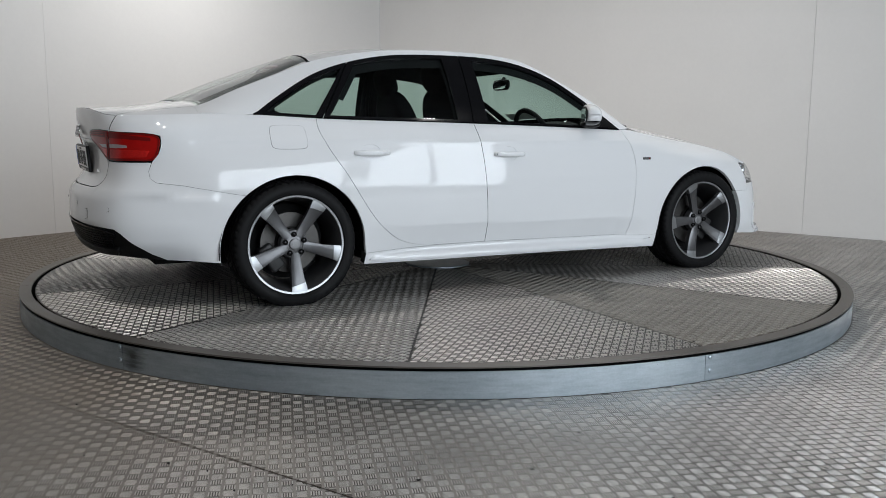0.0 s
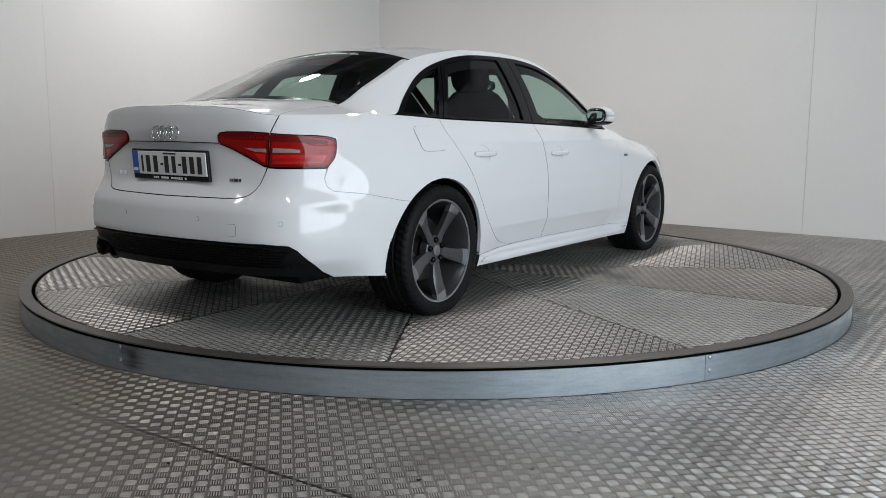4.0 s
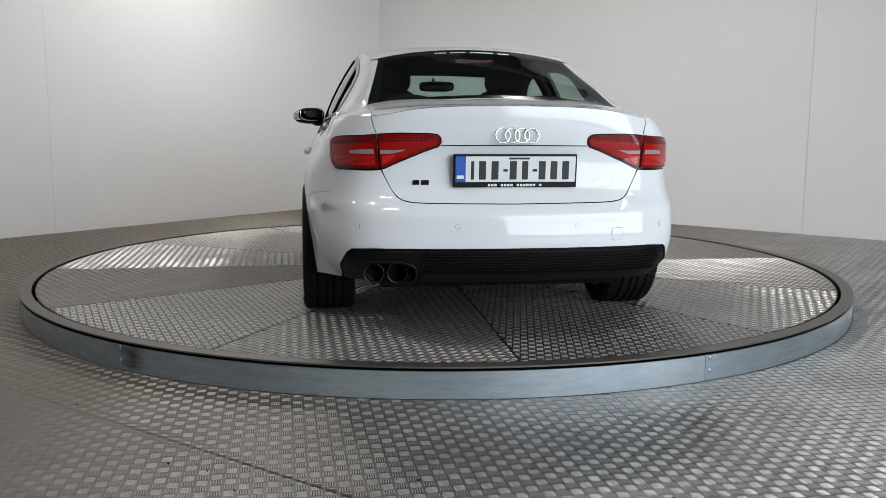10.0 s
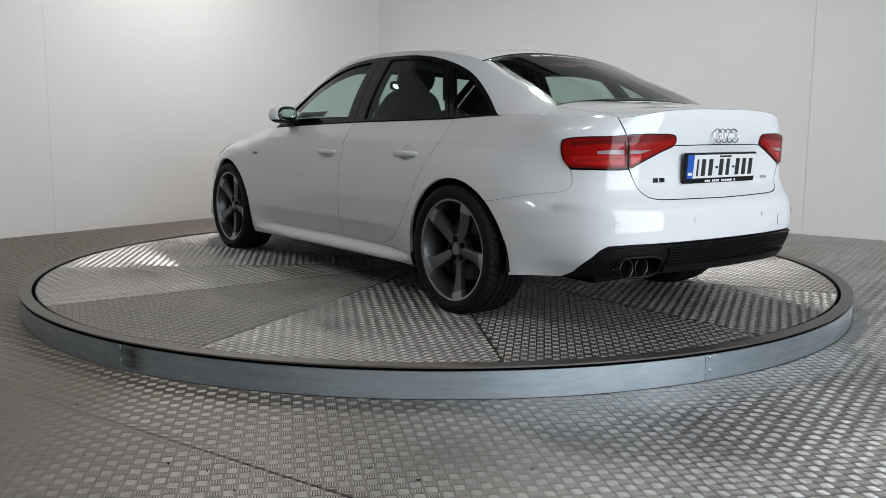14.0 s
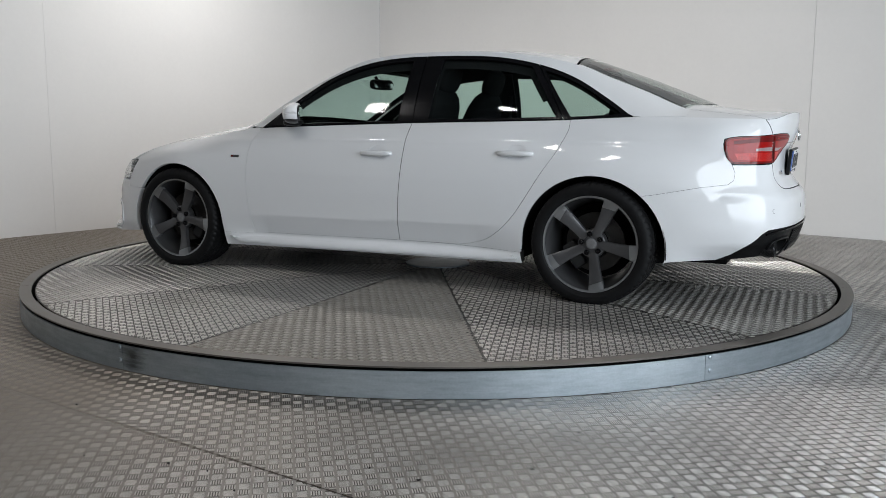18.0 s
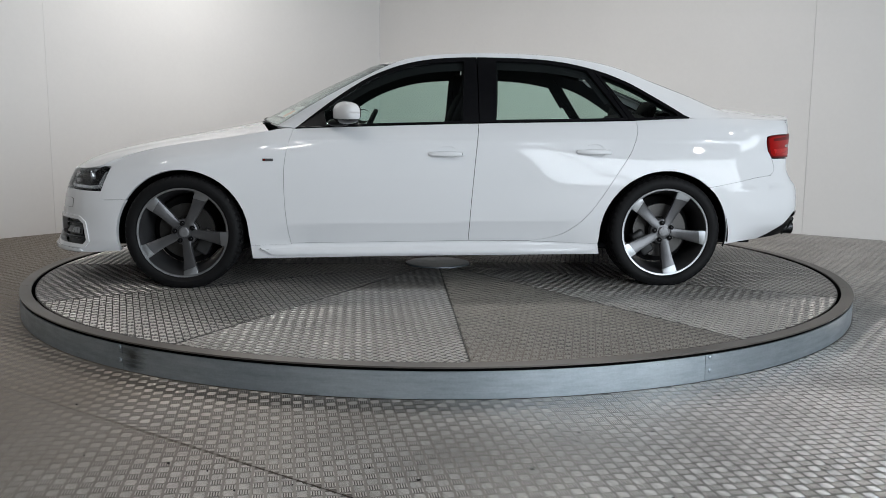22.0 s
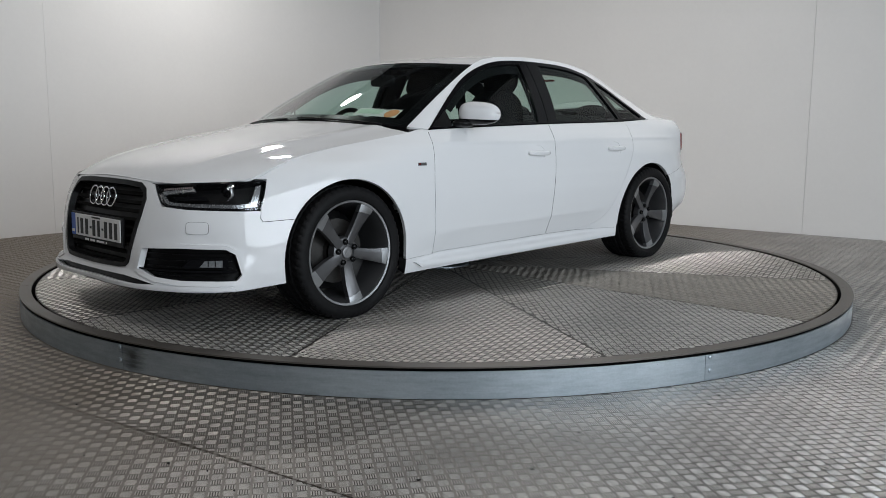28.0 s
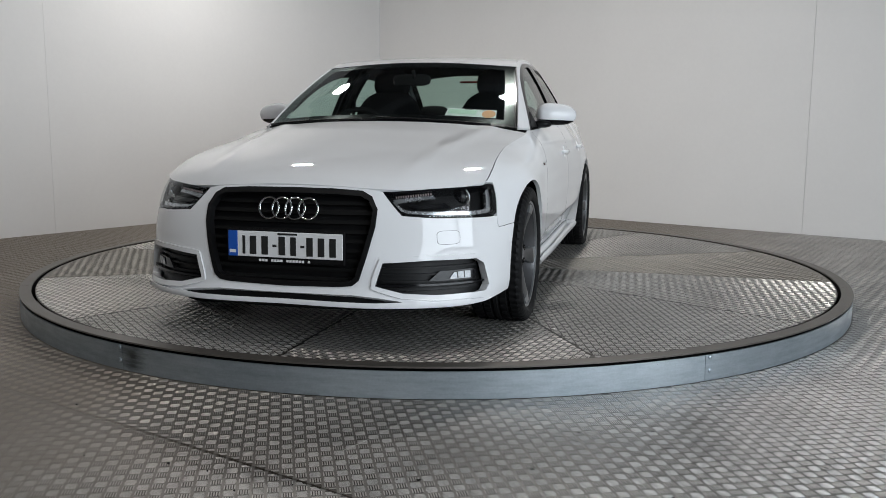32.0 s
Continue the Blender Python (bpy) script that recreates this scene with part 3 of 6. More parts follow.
ZK = (0.13, 0.20, 0.27, 0.35, 0.45, 0.55, 0.62, 0.68, 0.74, 0.80, 0.86, 0.92, 0.98, 1.04)
TUCK = (
    (0.0, (0.03, 0.0, 0.015, 0.02, 0.028, 0.055, 0.085, 0.115, 0.17, 0.28, 0.4, 0.55, 0.7, 0.8)),
    (s_front(0.42), (0.03, -0.02, 0.005, 0.01, 0.025, 0.05, 0.08, 0.11, 0.165, 0.27, 0.4, 0.55, 0.7, 0.8)),
    (s_front(0.68), (0.0, -0.035, -0.015, -0.004, 0.0, 0.02, 0.045, 0.085, 0.15, 0.25, 0.4, 0.5, 0.6, 0.7)),
    (s_at_x(1.82), (0.05, 0.015, 0.0, 0.0, 0.005, 0.02, 0.037, 0.064, 0.115, 0.2, 0.3, 0.4, 0.5, 0.6)),
    (s_at_x(1.4), (0.05, 0.03, 0.02, 0.01, 0.003, 0.0, 0.0, 0.008, 0.04, 0.125, 0.23, 0.34, 0.46, 0.58)),
    (s_at_x(0.9), (0.06, 0.035, 0.022, 0.012, 0.005, 0.0, 0.002, 0.006, 0.014, 0.034, 0.08, 0.14, 0.22, 0.3)),
    (s_at_x(0.3), (0.05, 0.025, 0.014, 0.012, 0.006, 0.0, 0.0, 0.004, 0.011, 0.023, 0.046, 0.09, 0.14, 0.2)),
    (s_at_x(-0.6), (0.05, 0.03, 0.018, 0.014, 0.006, 0.0, 0.0, 0.004, 0.011, 0.022, 0.041, 0.078, 0.125, 0.19)),
    (s_at_x(-1.4), (0.06, 0.04, 0.025, 0.015, 0.005, 0.0, 0.0, 0.005, 0.018, 0.043, 0.077, 0.115, 0.158, 0.22)),
    (s_at_x(-1.8), (0.07, 0.045, 0.03, 0.02, 0.008, 0.0, 0.0, 0.008, 0.024, 0.047, 0.072, 0.1, 0.15, 0.25)),
    (s_at_x(-2.05), (0.2, 0.14, 0.075, 0.02, 0.0, 0.004, 0.02, 0.034, 0.042, 0.043, 0.046, 0.065, 0.12, 0.25)),
    (s_rear(0.735), (0.2, 0.15, 0.085, 0.018, 0.0, 0.008, 0.035, 0.055, 0.06, 0.062, 0.064, 0.078, 0.115, 0.22)),
    (s_rear(0.45), (0.14, 0.10, 0.06, 0.02, 0.0, 0.006, 0.055, 0.085, 0.088, 0.086, 0.076, 0.068, 0.066, 0.08)),
    (S_END, (0.14, 0.10, 0.06, 0.02, 0.0, 0.006, 0.055, 0.095, 0.105, 0.105, 0.082, 0.066, 0.058, 0.066)),
)
TUCK_AT = pchip([t[0] for t in TUCK], [t[1] for t in TUCK])


def S(s, z):
    """The body's girdle: s metres along the plan from the nose to the tail (negative: the right side), z up."""
    s, z = np.broadcast_arrays(np.asarray(s, float), np.asarray(z, float))
    shape = s.shape
    s, z = s.ravel(), z.ravel()
    a = np.minimum(np.abs(s), S_END)
    x, y = np.interp(a, ARC, PLAN[:, 0]), np.interp(a, ARC, PLAN[:, 1])
    hi, lo = np.minimum(a + 0.02, S_END), np.maximum(a - 0.02, 0)
    dx = np.interp(hi, ARC, PLAN[:, 0]) - np.interp(lo, ARC, PLAN[:, 0])
    dy = np.interp(hi, ARC, PLAN[:, 1]) - np.interp(lo, ARC, PLAN[:, 1])
    n = np.hypot(dx, dy)
    d = pchip_rows(ZK, np.atleast_2d(TUCK_AT(a)), z)
    nx, ny = dy / n, -dx / n
    front, back = a < 0.03, a > S_END - 0.03
    nx, ny = np.where(front, 1.0, np.where(back, -1.0, nx)), np.where(front | back, 0.0, ny)
    # the shoulder crease, the bumper's shelf, and the doors' undercut above the sill
    w = np.clip(1 - (np.abs(x) - 1.7) / 0.3, 0, 1)
    crease = 0.837 + 0.012 * (0.9 - x) / 2.4
    d = d - w * 0.0055 * np.exp(-np.abs(z - crease) / 0.012)
    shelf = 0.572 + 0.02 * np.clip((-x - 1.9) / 0.4, 0, 1)
    d = d - np.clip((-x - 1.78) / 0.15, 0, 1) * (0.009 * np.exp(-np.abs(z - shelf) / 0.009) + 0.002 * (z < shelf) * np.exp(-np.abs(z - shelf) / 0.06))
    w2 = np.clip(1 - (np.abs(x + 0.02) - 0.72) / 0.28, 0, 1)
    low = 0.372 - 0.016 * x
    d = d + w2 * 0.34 * np.maximum(low - z, 0) * np.clip((z - 0.205) / 0.035, 0, 1)
    out = np.stack([x - nx * d, np.where(s < 0, -1, 1) * np.maximum(y - ny * d, 0.0) * (a > 1e-9), z], -1)
    return out.reshape(*shape, 3)


BELT = pchip((0.92, 0.76, 0.3, -0.29, -1.24, -1.53, -1.8, -2.2), (0.900, 0.908, 0.925, 0.943, 0.965, 0.978, 0.985, 0.965))
CANT = pchip((0.874, 0.62, 0.53, 0.4, 0.224, 0.1, -0.1, -0.4, -0.72, -1.0, -1.2, -1.4, -1.6, -1.842, -2.2),
             ((0.735, 0.922), (0.693, 1.078), (0.675, 1.128), (0.648, 1.198), (0.612, 1.283), (0.592, 1.326), (0.578, 1.352), (0.572, 1.362),
              (0.567, 1.352), (0.556, 1.318), (0.542, 1.272), (0.56, 1.192), (0.582, 1.116), (0.606, 1.02), (0.60, 0.966)))


def G(x, z):
    """The greenhouse's left side at x and height z."""
    x, z = np.broadcast_arrays(np.asarray(x, float), np.asarray(z, float))
    shape = x.shape
    x, z = x.ravel(), z.ravel()
    bz = BELT(x)
    by = S(s_at_x(x), bz)[:, 1]
    cy, cz = CANT(x).T
    t = (z - bz) / np.maximum(cz - bz, 0.02)
    y = by + (cy - by) * t + 0.022 * 4 * t * (1 - t) * np.minimum(1, np.maximum(cz - bz, 0.02) / 0.3)
    return np.stack([x, y, z], -1).reshape(*shape, 3)


def bowed(edge, centre, power=2.0):
    """A surface over the car's width from an edge curve (x, y, z) and a centre curve (x, z), both over a; b is y."""
    def f(a, b):
        a, b = np.broadcast_arrays(np.asarray(a, float), np.asarray(b, float))
        ex, ey, ez = edge(a)
        cx, cz = centre(a).T
        t = (np.abs(b) / ey) ** (power(a) if callable(power) else power)
        return np.stack([cx + (ex - cx) * t, b, cz + (ez - cz) * t], -1)
    return f


SHUT_AT = pchip((0, 0.25, 0.5, 0.75, 1), ((1.889, 0.688), (1.66, 0.770), (1.40, 0.820), (1.15, 0.856), (0.915, 0.893)))


def hood_surface():
    ea = SHUT_AT
    ca = pchip((0, 0.08, 0.2, 0.45, 0.75, 1), ((2.168, 0.684), (2.09, 0.728), (1.97, 0.768), (1.68, 0.834), (1.34, 0.896), (1.045, 0.952)))
    ma = pchip((0, 0.08, 0.2, 0.45, 0.75, 1), ((2.136, 0.666), (2.06, 0.712), (1.94, 0.756), (1.65, 0.824), (1.31, 0.884), (1.005, 0.940)))

    def f(a, b):
        a, b = np.broadcast_arrays(np.asarray(a, float), np.asarray(b, float))
        (ex, ez), (cx, cz), (mx, mz) = ea(a).T, ca(a).T, ma(a).T
        ey = S(s_at_x(ex), ez)[..., 1]
        # even quartic through centre, y = 0.42 and the edge
        u, um, ue = b * b, 0.42**2, ey * ey
        out = []
        for c, m, e in ((cx, mx, ex), (cz, mz, ez)):
            k1, k2 = (m - c) / um, (e - c) / ue
            q = (k2 - k1) / (ue - um)
            out.append(c + u * (k1 + q * (u - um)))
        # raised ridge lines running from the lamps to the screen pillars
        yr = 0.44 + 0.16 * a
        out[1] = out[1] + 0.007 * np.exp(-(((np.abs(b) - yr) / 0.05) ** 2)) * np.minimum(1, 4 * a)
        return np.stack([out[0], b, out[1]], -1)
    return f


HOOD = hood_surface()
_ws = pchip((0, 0.27, 0.53, 0.73, 1), (0.224, 0.40, 0.56, 0.68, 0.874))
SCREEN = bowed(lambda a: (_ws(a), *CANT(_ws(a)).T), pchip((0, 0.5, 1), ((0.325, 1.312), (0.665, 1.152), (1.035, 0.962))))
_rw = pchip((0, 1), (-1.215, -1.842))
REAR_SCREEN = bowed(lambda a: (_rw(a), *CANT(_rw(a)).T), pchip((0, 0.5, 1), ((-1.16, 1.335), (-1.54, 1.200), (-1.908, 1.053))))
ROOF = bowed(lambda a: (a, *CANT(a).T), lambda a: np.stack([a, ROOF_Z(a)], -1), 2.2)
ROOF_Z = pchip((0.35, 0.224, 0.05, -0.15, -0.42, -0.75, -1.0, -1.16, -1.3), (1.303, 1.331, 1.359, 1.378, 1.389, 1.386, 1.364, 1.336, 1.30))


def deck_edge(a):
    x = -1.74 - 0.46 * a
    z = 0.984 - 0.012 * a
    p = S(s_at_x(x - 0.03 * a), z)
    return p[..., 0], p[..., 1], z


DECK = bowed(deck_edge, pchip((0, 0.3, 0.7, 0.9, 1, 1.3), ((-1.80, 1.060), (-1.97, 1.044), (-2.16, 1.022), (-2.25, 1.019), (-2.288, 1.015), (-2.42, 1.012))), lambda a: 4.6 - 1.5 * a)


def bisect(f, lo, hi):
    for _ in range(18):
        mid = (lo + hi) / 2
        lo, hi = (mid, hi) if f(mid) > 0 else (lo, mid)
    return lo


def deck_end(b):
    """How far back the deck runs at y = b before it meets the tail's face; and that meeting's girdle place."""
    def over(a):
        p = DECK(a, b)
        s = bisect(lambda q: float(S(q, p[2])[1]) - b, s_at_x(-1.9), S_END)
        return float(p[0] - S(s, p[2])[0])
    a = bisect(over, 0.9, 1.2)
    z = float(DECK(a, b)[2])
    return a, bisect(lambda q: float(S(q, z)[1]) - b, s_at_x(-1.9), S_END), z


A_END = bisect(lambda a: float(deck_edge(a)[1]) - 0.602, 0.6, 1.3)


# ---- car: panels cut from those surfaces ----
def inside(poly, q):
    """Which of the points q lie inside the outline."""
    q = np.atleast_2d(q)
    x, y = q[:, 0], q[:, 1]
    c = np.zeros(len(q), bool)
    P = np.asarray(poly)
    for (ax, ay), (bx, by) in zip(P, np.roll(P, 1, 0)):
        if ay != by:
            c ^= ((ay > y) != (by > y)) & (x < (bx - ax) * (y - ay) / (by - ay) + ax)
    return c


def even(poly, step):
    """Points at even steps along a closed outline, keeping its corners."""
    out = []
    for a, b in zip(poly, poly[1:] + poly[:1]):
        a, b = np.asarray(a, float), np.asarray(b, float)
        n = max(1, int(round(np.linalg.norm(b - a) / step)))
        if np.linalg.norm(b - a) < 1e-5:
            continue
        out += [a + (b - a) * i / n for i in range(n)]
    return out


def area2(poly):
    return sum(a[0] * b[1] - b[0] * a[1] for a, b in zip(poly, poly[1:] + poly[:1])) / 2


def shrink(poly, g):
    """The outline moved inwards by g."""
    sg = 1 if area2(poly) > 0 else -1
    out = []
    for i, p in enumerate(poly):
        a, b = poly[i - 1], poly[(i + 1) % len(poly)]
        d1, d2 = np.asarray(p) - a, np.asarray(b) - p
        n1, n2 = np.array((-d1[1], d1[0])), np.array((-d2[1], d2[0]))
        n = n1 / (np.linalg.norm(n1) + 1e-9) + n2 / (np.linalg.norm(n2) + 1e-9)
        n /= max(np.linalg.norm(n), 0.5) + 1e-9
        out.append(np.asarray(p) + sg * g * n)
    return out


def panel(name, f, outer, material, parent, holes=(), h=0.03, gap=0.0022, flange=0.018, lift=0.0, label="", both=True, scale=(1, 1), centre=(0, 0, 0.6), crown=0.0, crown_reach=0.03, shade_edges=True):
    """Sheet panels on surface f, cut to outlines in its two coordinates, with edges folded in. both: the right-hand twin too.
    scale: metres per unit of the two coordinates. crown: metres by which the middle stands proud."""
    sc = np.asarray(scale, float)
    loops = [even([np.asarray(p, float) * sc for p in lp], h * 0.6) for lp in (outer, *holes)]
    loops = [shrink(loops[0], gap)] + [shrink(lp, -gap) for lp in loops[1:]]
    pts, edges = [], []
    for lp in loops:
        k = len(pts)
        pts += [tuple(p) for p in lp]
        edges += [(k + i, k + (i + 1) % len(lp)) for i in range(len(lp))]
    nb = len(pts)
    bound = np.array(pts)
    lo, hi = bound.min(0), bound.max(0)
    gi, gj = np.meshgrid(np.arange(int((hi[0] - lo[0]) / h) + 2), np.arange(int((hi[1] - lo[1]) / h / 0.9) + 2), indexing="ij")
    q = np.stack([lo[0] + (gi + 0.31 + 0.5 * (gj % 2)) * h, lo[1] + (gj + 0.37) * h * 0.9], -1).reshape(-1, 2)
    q = q[inside(loops[0], q)]
    for lp in loops[1:]:
        q = q[~inside(lp, q)]
    if len(q):
        q = q[np.min(np.sum((bound[None] - q[:, None]) ** 2, 2), 1) > (0.55 * h) ** 2]
    pts += [tuple(p) for p in q]
    cut = delaunay([Vector(p) for p in pts], edges, [], 1, 1e-6)
    v2 = np.array([tuple(v) for v in cut[0]])
    tris = np.array([t for t in cut[2] if len(t) == 3])
    mid = v2[tris].mean(1)
    keep = inside(loops[0], mid)
    for lp in loops[1:]:
        keep &= ~inside(lp, mid)
    tris = tris[keep]
    e = 0.004
    a, b = (v2 / sc).T
    P = f(a, b)
    N = np.cross(f(a + e / sc[0], b) - f(a - e / sc[0], b), f(a, b + e / sc[1]) - f(a, b - e / sc[1]))
    N /= np.linalg.norm(N, axis=1)[:, None] + 1e-12
    N *= np.where(np.sum(N * (P - np.asarray(centre)), 1) < 0, -1, 1)[:, None]
    k = np.full(len(P), lift)
    if crown:
        dist = np.sqrt(np.min(np.sum((bound[None] - v2[:, None]) ** 2, 2), 1))
        k = k + crown * (1 - np.maximum(0, 1 - dist / crown_reach) ** 2)
    P = list(P + N * k[:, None])
    N = list(N)
    tris = [tuple(int(i) for i in t) for t in tris]
    faces = []
    for t in tris:
        n = np.cross(P[t[1]] - P[t[0]], P[t[2]] - P[t[0]])
        faces.append(t if n.dot(N[t[0]]) > 0 else t[::-1])
    skin = len(faces)
    if flange:
        count = {}
        for t in faces:
            for a, b in zip(t, t[1:] + t[:1]):
                count[(a, b)] = 1
        rim_e = [(a, b) for a, b in count if (b, a) not in count]
        idx = {}
        for a, b in rim_e:
            for i in (a, b):
                if i not in idx:
                    idx[i] = len(P)
                    P += [P[i].copy(), P[i] - N[i] * flange]
                    N += [N[i], N[i]]
        nrm = {}
        rims = np.array(loops[1:] and np.concatenate([np.array(lp) for lp in loops[1:]]))
        on_hole = lambda i: len(loops) > 1 and float(np.min(np.sum((rims - v2[i]) ** 2, 1))) < 1e-9
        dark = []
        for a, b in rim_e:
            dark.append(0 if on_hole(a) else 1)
            ia, ib = idx[a], idx[b]
            faces.append((ib, ia, ia + 1, ib + 1))
            fn = np.cross(P[ia] - P[ib], P[ia + 1] - P[ib])
            for i in (ia, ib):
                nrm[i] = nrm.get(i, 0) + fn
        for i, fn in nrm.items():
            fn = fn / (np.linalg.norm(fn) + 1e-12)
            N[i] = N[i + 1] = fn
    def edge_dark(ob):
        """Folded edges of painted sheet get a near-black colour in place of the gap's shade."""
        if material is PAINT and flange and shade_edges:
            ob.data.materials.append(GAP_SHADE)
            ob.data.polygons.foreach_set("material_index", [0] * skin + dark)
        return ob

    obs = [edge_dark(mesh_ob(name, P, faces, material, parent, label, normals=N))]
    if both:
        M = np.array((1, -1, 1))
        par = parent
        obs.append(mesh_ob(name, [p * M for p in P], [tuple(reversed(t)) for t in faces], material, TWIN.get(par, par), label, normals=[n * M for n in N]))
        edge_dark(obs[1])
        TWIN[obs[0]] = obs[1]
    return obs[0]


from mathutils.geometry import delaunay_2d_cdt as delaunay

TWIN = {}
car = tagged(new("car"), "white four-door saloon car with dark grey five-spoke wheels on the turntable", "car")


def side_pts(pts):
    return [(s_at_x(x), z) for x, z in pts]


def arch(cx, cz, r, a0, a1, n=40):
    return [(cx + r * math.cos(radians(a0 + (a1 - a0) * i / n)), cz + r * 1.0 * math.sin(radians(a0 + (a1 - a0) * i / n))) for i in range(n + 1)]


AF, AR = (1.405, 0.298, 0.376), (-1.401, 0.285, 0.389)
DOOR_F = spline([(0.772, 0.907), (0.805, 0.80), (0.824, 0.66), (0.821, 0.47), (0.808, 0.334), (0.793, 0.246)], 6)
DOOR_B = spline([(-0.300, 0.943), (-0.272, 0.70), (-0.250, 0.45), (-0.240, 0.258)], 6)
DOOR_R = spline([(-1.236, 0.965), (-1.238, 0.90), (-1.194, 0.79), (-1.120, 0.676), (-0.962, 0.439), (-0.832, 0.321), (-0.720, 0.276), (-0.60, 0.256)], 6)
belt_run = lambda x0, x1, n=16: [(x0 + (x1 - x0) * i / n, BELT(x0 + (x1 - x0) * i / n)) for i in range(n + 1)]

SHUT = [tuple(SHUT_AT(a)) for a in np.linspace(0, 1, 41)]
fender_out = [(0.793, 0.240), *DOOR_F[::-1], (0.80, 0.910), (0.86, 0.905), *SHUT[::-1], (1.835, 0.685), (1.876, 0.555), (1.881, 0.515), (1.872, 0.498), (1.78, 0.501)]
fender = fender_out + [p for p in arch(*AF, 32.9, 178)] + [(1.020, 0.24)]
panel("front_wing", S, side_pts(fender), PAINT, car, gap=0.0004, shade_edges=False)
fd = DOOR_F[::-1] + belt_run(0.772, -0.300)[1:-1] + DOOR_B + [(-0.1, 0.257), (0.3, 0.252)]
def oval(cx, cz, rx, rz, n=28, p=2.4):
    out = []
    for i in range(n):
        c, q = math.cos(2 * math.pi * i / n), math.sin(2 * math.pi * i / n)
        out.append((cx + rx * math.copysign(abs(c) ** (2 / p), c), cz + rz * math.copysign(abs(q) ** (2 / p), q)))
    return out


HAND_F, HAND_R = (-0.105, 0.768), (-0.968, 0.783)
REC_F, REC_R = oval(HAND_F[0] - 0.005, HAND_F[1] + 0.002, 0.055, 0.040), oval(HAND_R[0] - 0.005, HAND_R[1] + 0.002, 0.055, 0.040)
front_door = panel("front_door", S, side_pts(fd), PAINT, car, holes=[side_pts(REC_F)], gap=0.0016, h=0.017)
rd = DOOR_B[::-1] + belt_run(-0.300, -1.236)[1:-1] + DOOR_R + [(-0.5, 0.257)]
rear_door = panel("rear_door", S, side_pts(rd), PAINT, car, holes=[side_pts(REC_R)], gap=0.0016, h=0.017)
quarter = side_pts([(-0.60, 0.250), *DOOR_R[::-1], *belt_run(-1.236, -1.735)[1:]]) + [(s_at_x(-1.74 - 0.49 * a), 0.984 - 0.012 * a) for a in np.linspace(0.02, A_END, 12)] + [(s_rear(0.614), 0.895), (s_rear(0.68), 0.891), (s_at_x(-2.14), 0.887), (s_at_x(-2.09), 0.8815)]
quarter += side_pts([(-2.056, 0.873), (-2.0525, 0.85), (-2.055, 0.82), (-2.066, 0.785), (-2.098, 0.746), (-2.116, 0.70), (-2.108, 0.665), (-2.080, 0.645), (-1.95, 0.630), (-1.70, 0.583)] + arch(*AR, 131, 0) + [(-1.005, 0.242)])
panel("rear_wing", S, quarter, PAINT, car, gap=0.0004, h=0.02, shade_edges=False)
sill = [(1.02, 0.240), (0.793, 0.243), (0.79, 0.249), (0.3, 0.2545), (-0.24, 0.260), (-0.60, 0.2575), (-0.61, 0.2545), (-1.005, 0.2425), (-1.015, 0.182), (-0.6, 0.178), (0.3, 0.172), (1.012, 0.160)]
side_sill = panel("side_sill", S, side_pts(sill), PAINT, car, flange=0.05, lift=0.002, gap=0.0005)
blade = [(0.97, 0.222), (0.90, 0.212), (0.3, 0.212), (-0.6, 0.218), (-0.96, 0.222), (-0.99, 0.205), (-0.9, 0.194), (-0.3, 0.190), (0.4, 0.186), (0.9, 0.186)]
panel("sill_blade", S, side_pts(blade), PAINT, side_sill, flange=0.016, lift=0.016, shade_edges=False)

# greenhouse
DLO = spline([(0.763, 0.910), (0.53, 1.088), (0.328, 1.215), (0.12, 1.292), (-0.094, 1.327), (-0.377, 1.335), (-0.72, 1.323), (-0.986, 1.277), (-1.208, 1.20), (-1.415, 1.082), (-1.545, 0.997)], 6) + [(-1.572, 0.985)]
dlo_low = [(x, z + 0.004) for x, z in belt_run(-1.572, 0.763, 30)]


def dlo_top(x):
    return float(np.interp(-x, [-p[0] for p in DLO], [p[1] for p in DLO]))


def pane_outline(x0t, x0b, x1t, x1b, mt=0.022, mb=0.012, tip=False):
    """Outline of a side window between a front edge and a rear edge, set in from the frame."""
    top = [(x0t + (x1t - x0t) * i / 14, dlo_top(x0t + (x1t - x0t) * i / 14) - mt) for i in range(15)]
    low = [(x1b + (x0b - x1b) * i / 14, BELT(x1b + (x0b - x1b) * i / 14) + 0.006 + mb) for i in range(15)]
    return top + low


P1 = [(0.655, 0.935)] + [(x, dlo_top(x) - 0.026) for x in np.linspace(0.60, -0.222, 22)] + [(x, BELT(x) + 0.014) for x in np.linspace(-0.205, 0.655, 16)]
P2 = pane_outline(-0.42, -0.40, -0.965, -1.165)
P3 = [(x, dlo_top(x) - 0.024) for x in np.linspace(-1.045, -1.49, 10)] + [(-1.505, BELT(-1.505) + 0.02)] + [(x, BELT(x) + 0.016) for x in np.linspace(-1.47, -1.235, 6)]
F1 = [p for p in DLO if p[0] > -0.298] + [(-0.300, dlo_top(-0.300)), (-0.300, BELT(-0.300) + 0.004)] + [p for p in dlo_low if p[0] > -0.298]
F2 = [(-0.304, BELT(-0.304) + 0.004), (-0.304, dlo_top(-0.304))] + [p for p in DLO if -0.99 < p[0] < -0.31] + [(-1.0, dlo_top(-1.0)), (-1.20, BELT(-1.2) + 0.004)] + [p for p in dlo_low if -1.19 < p[0] < -0.31]
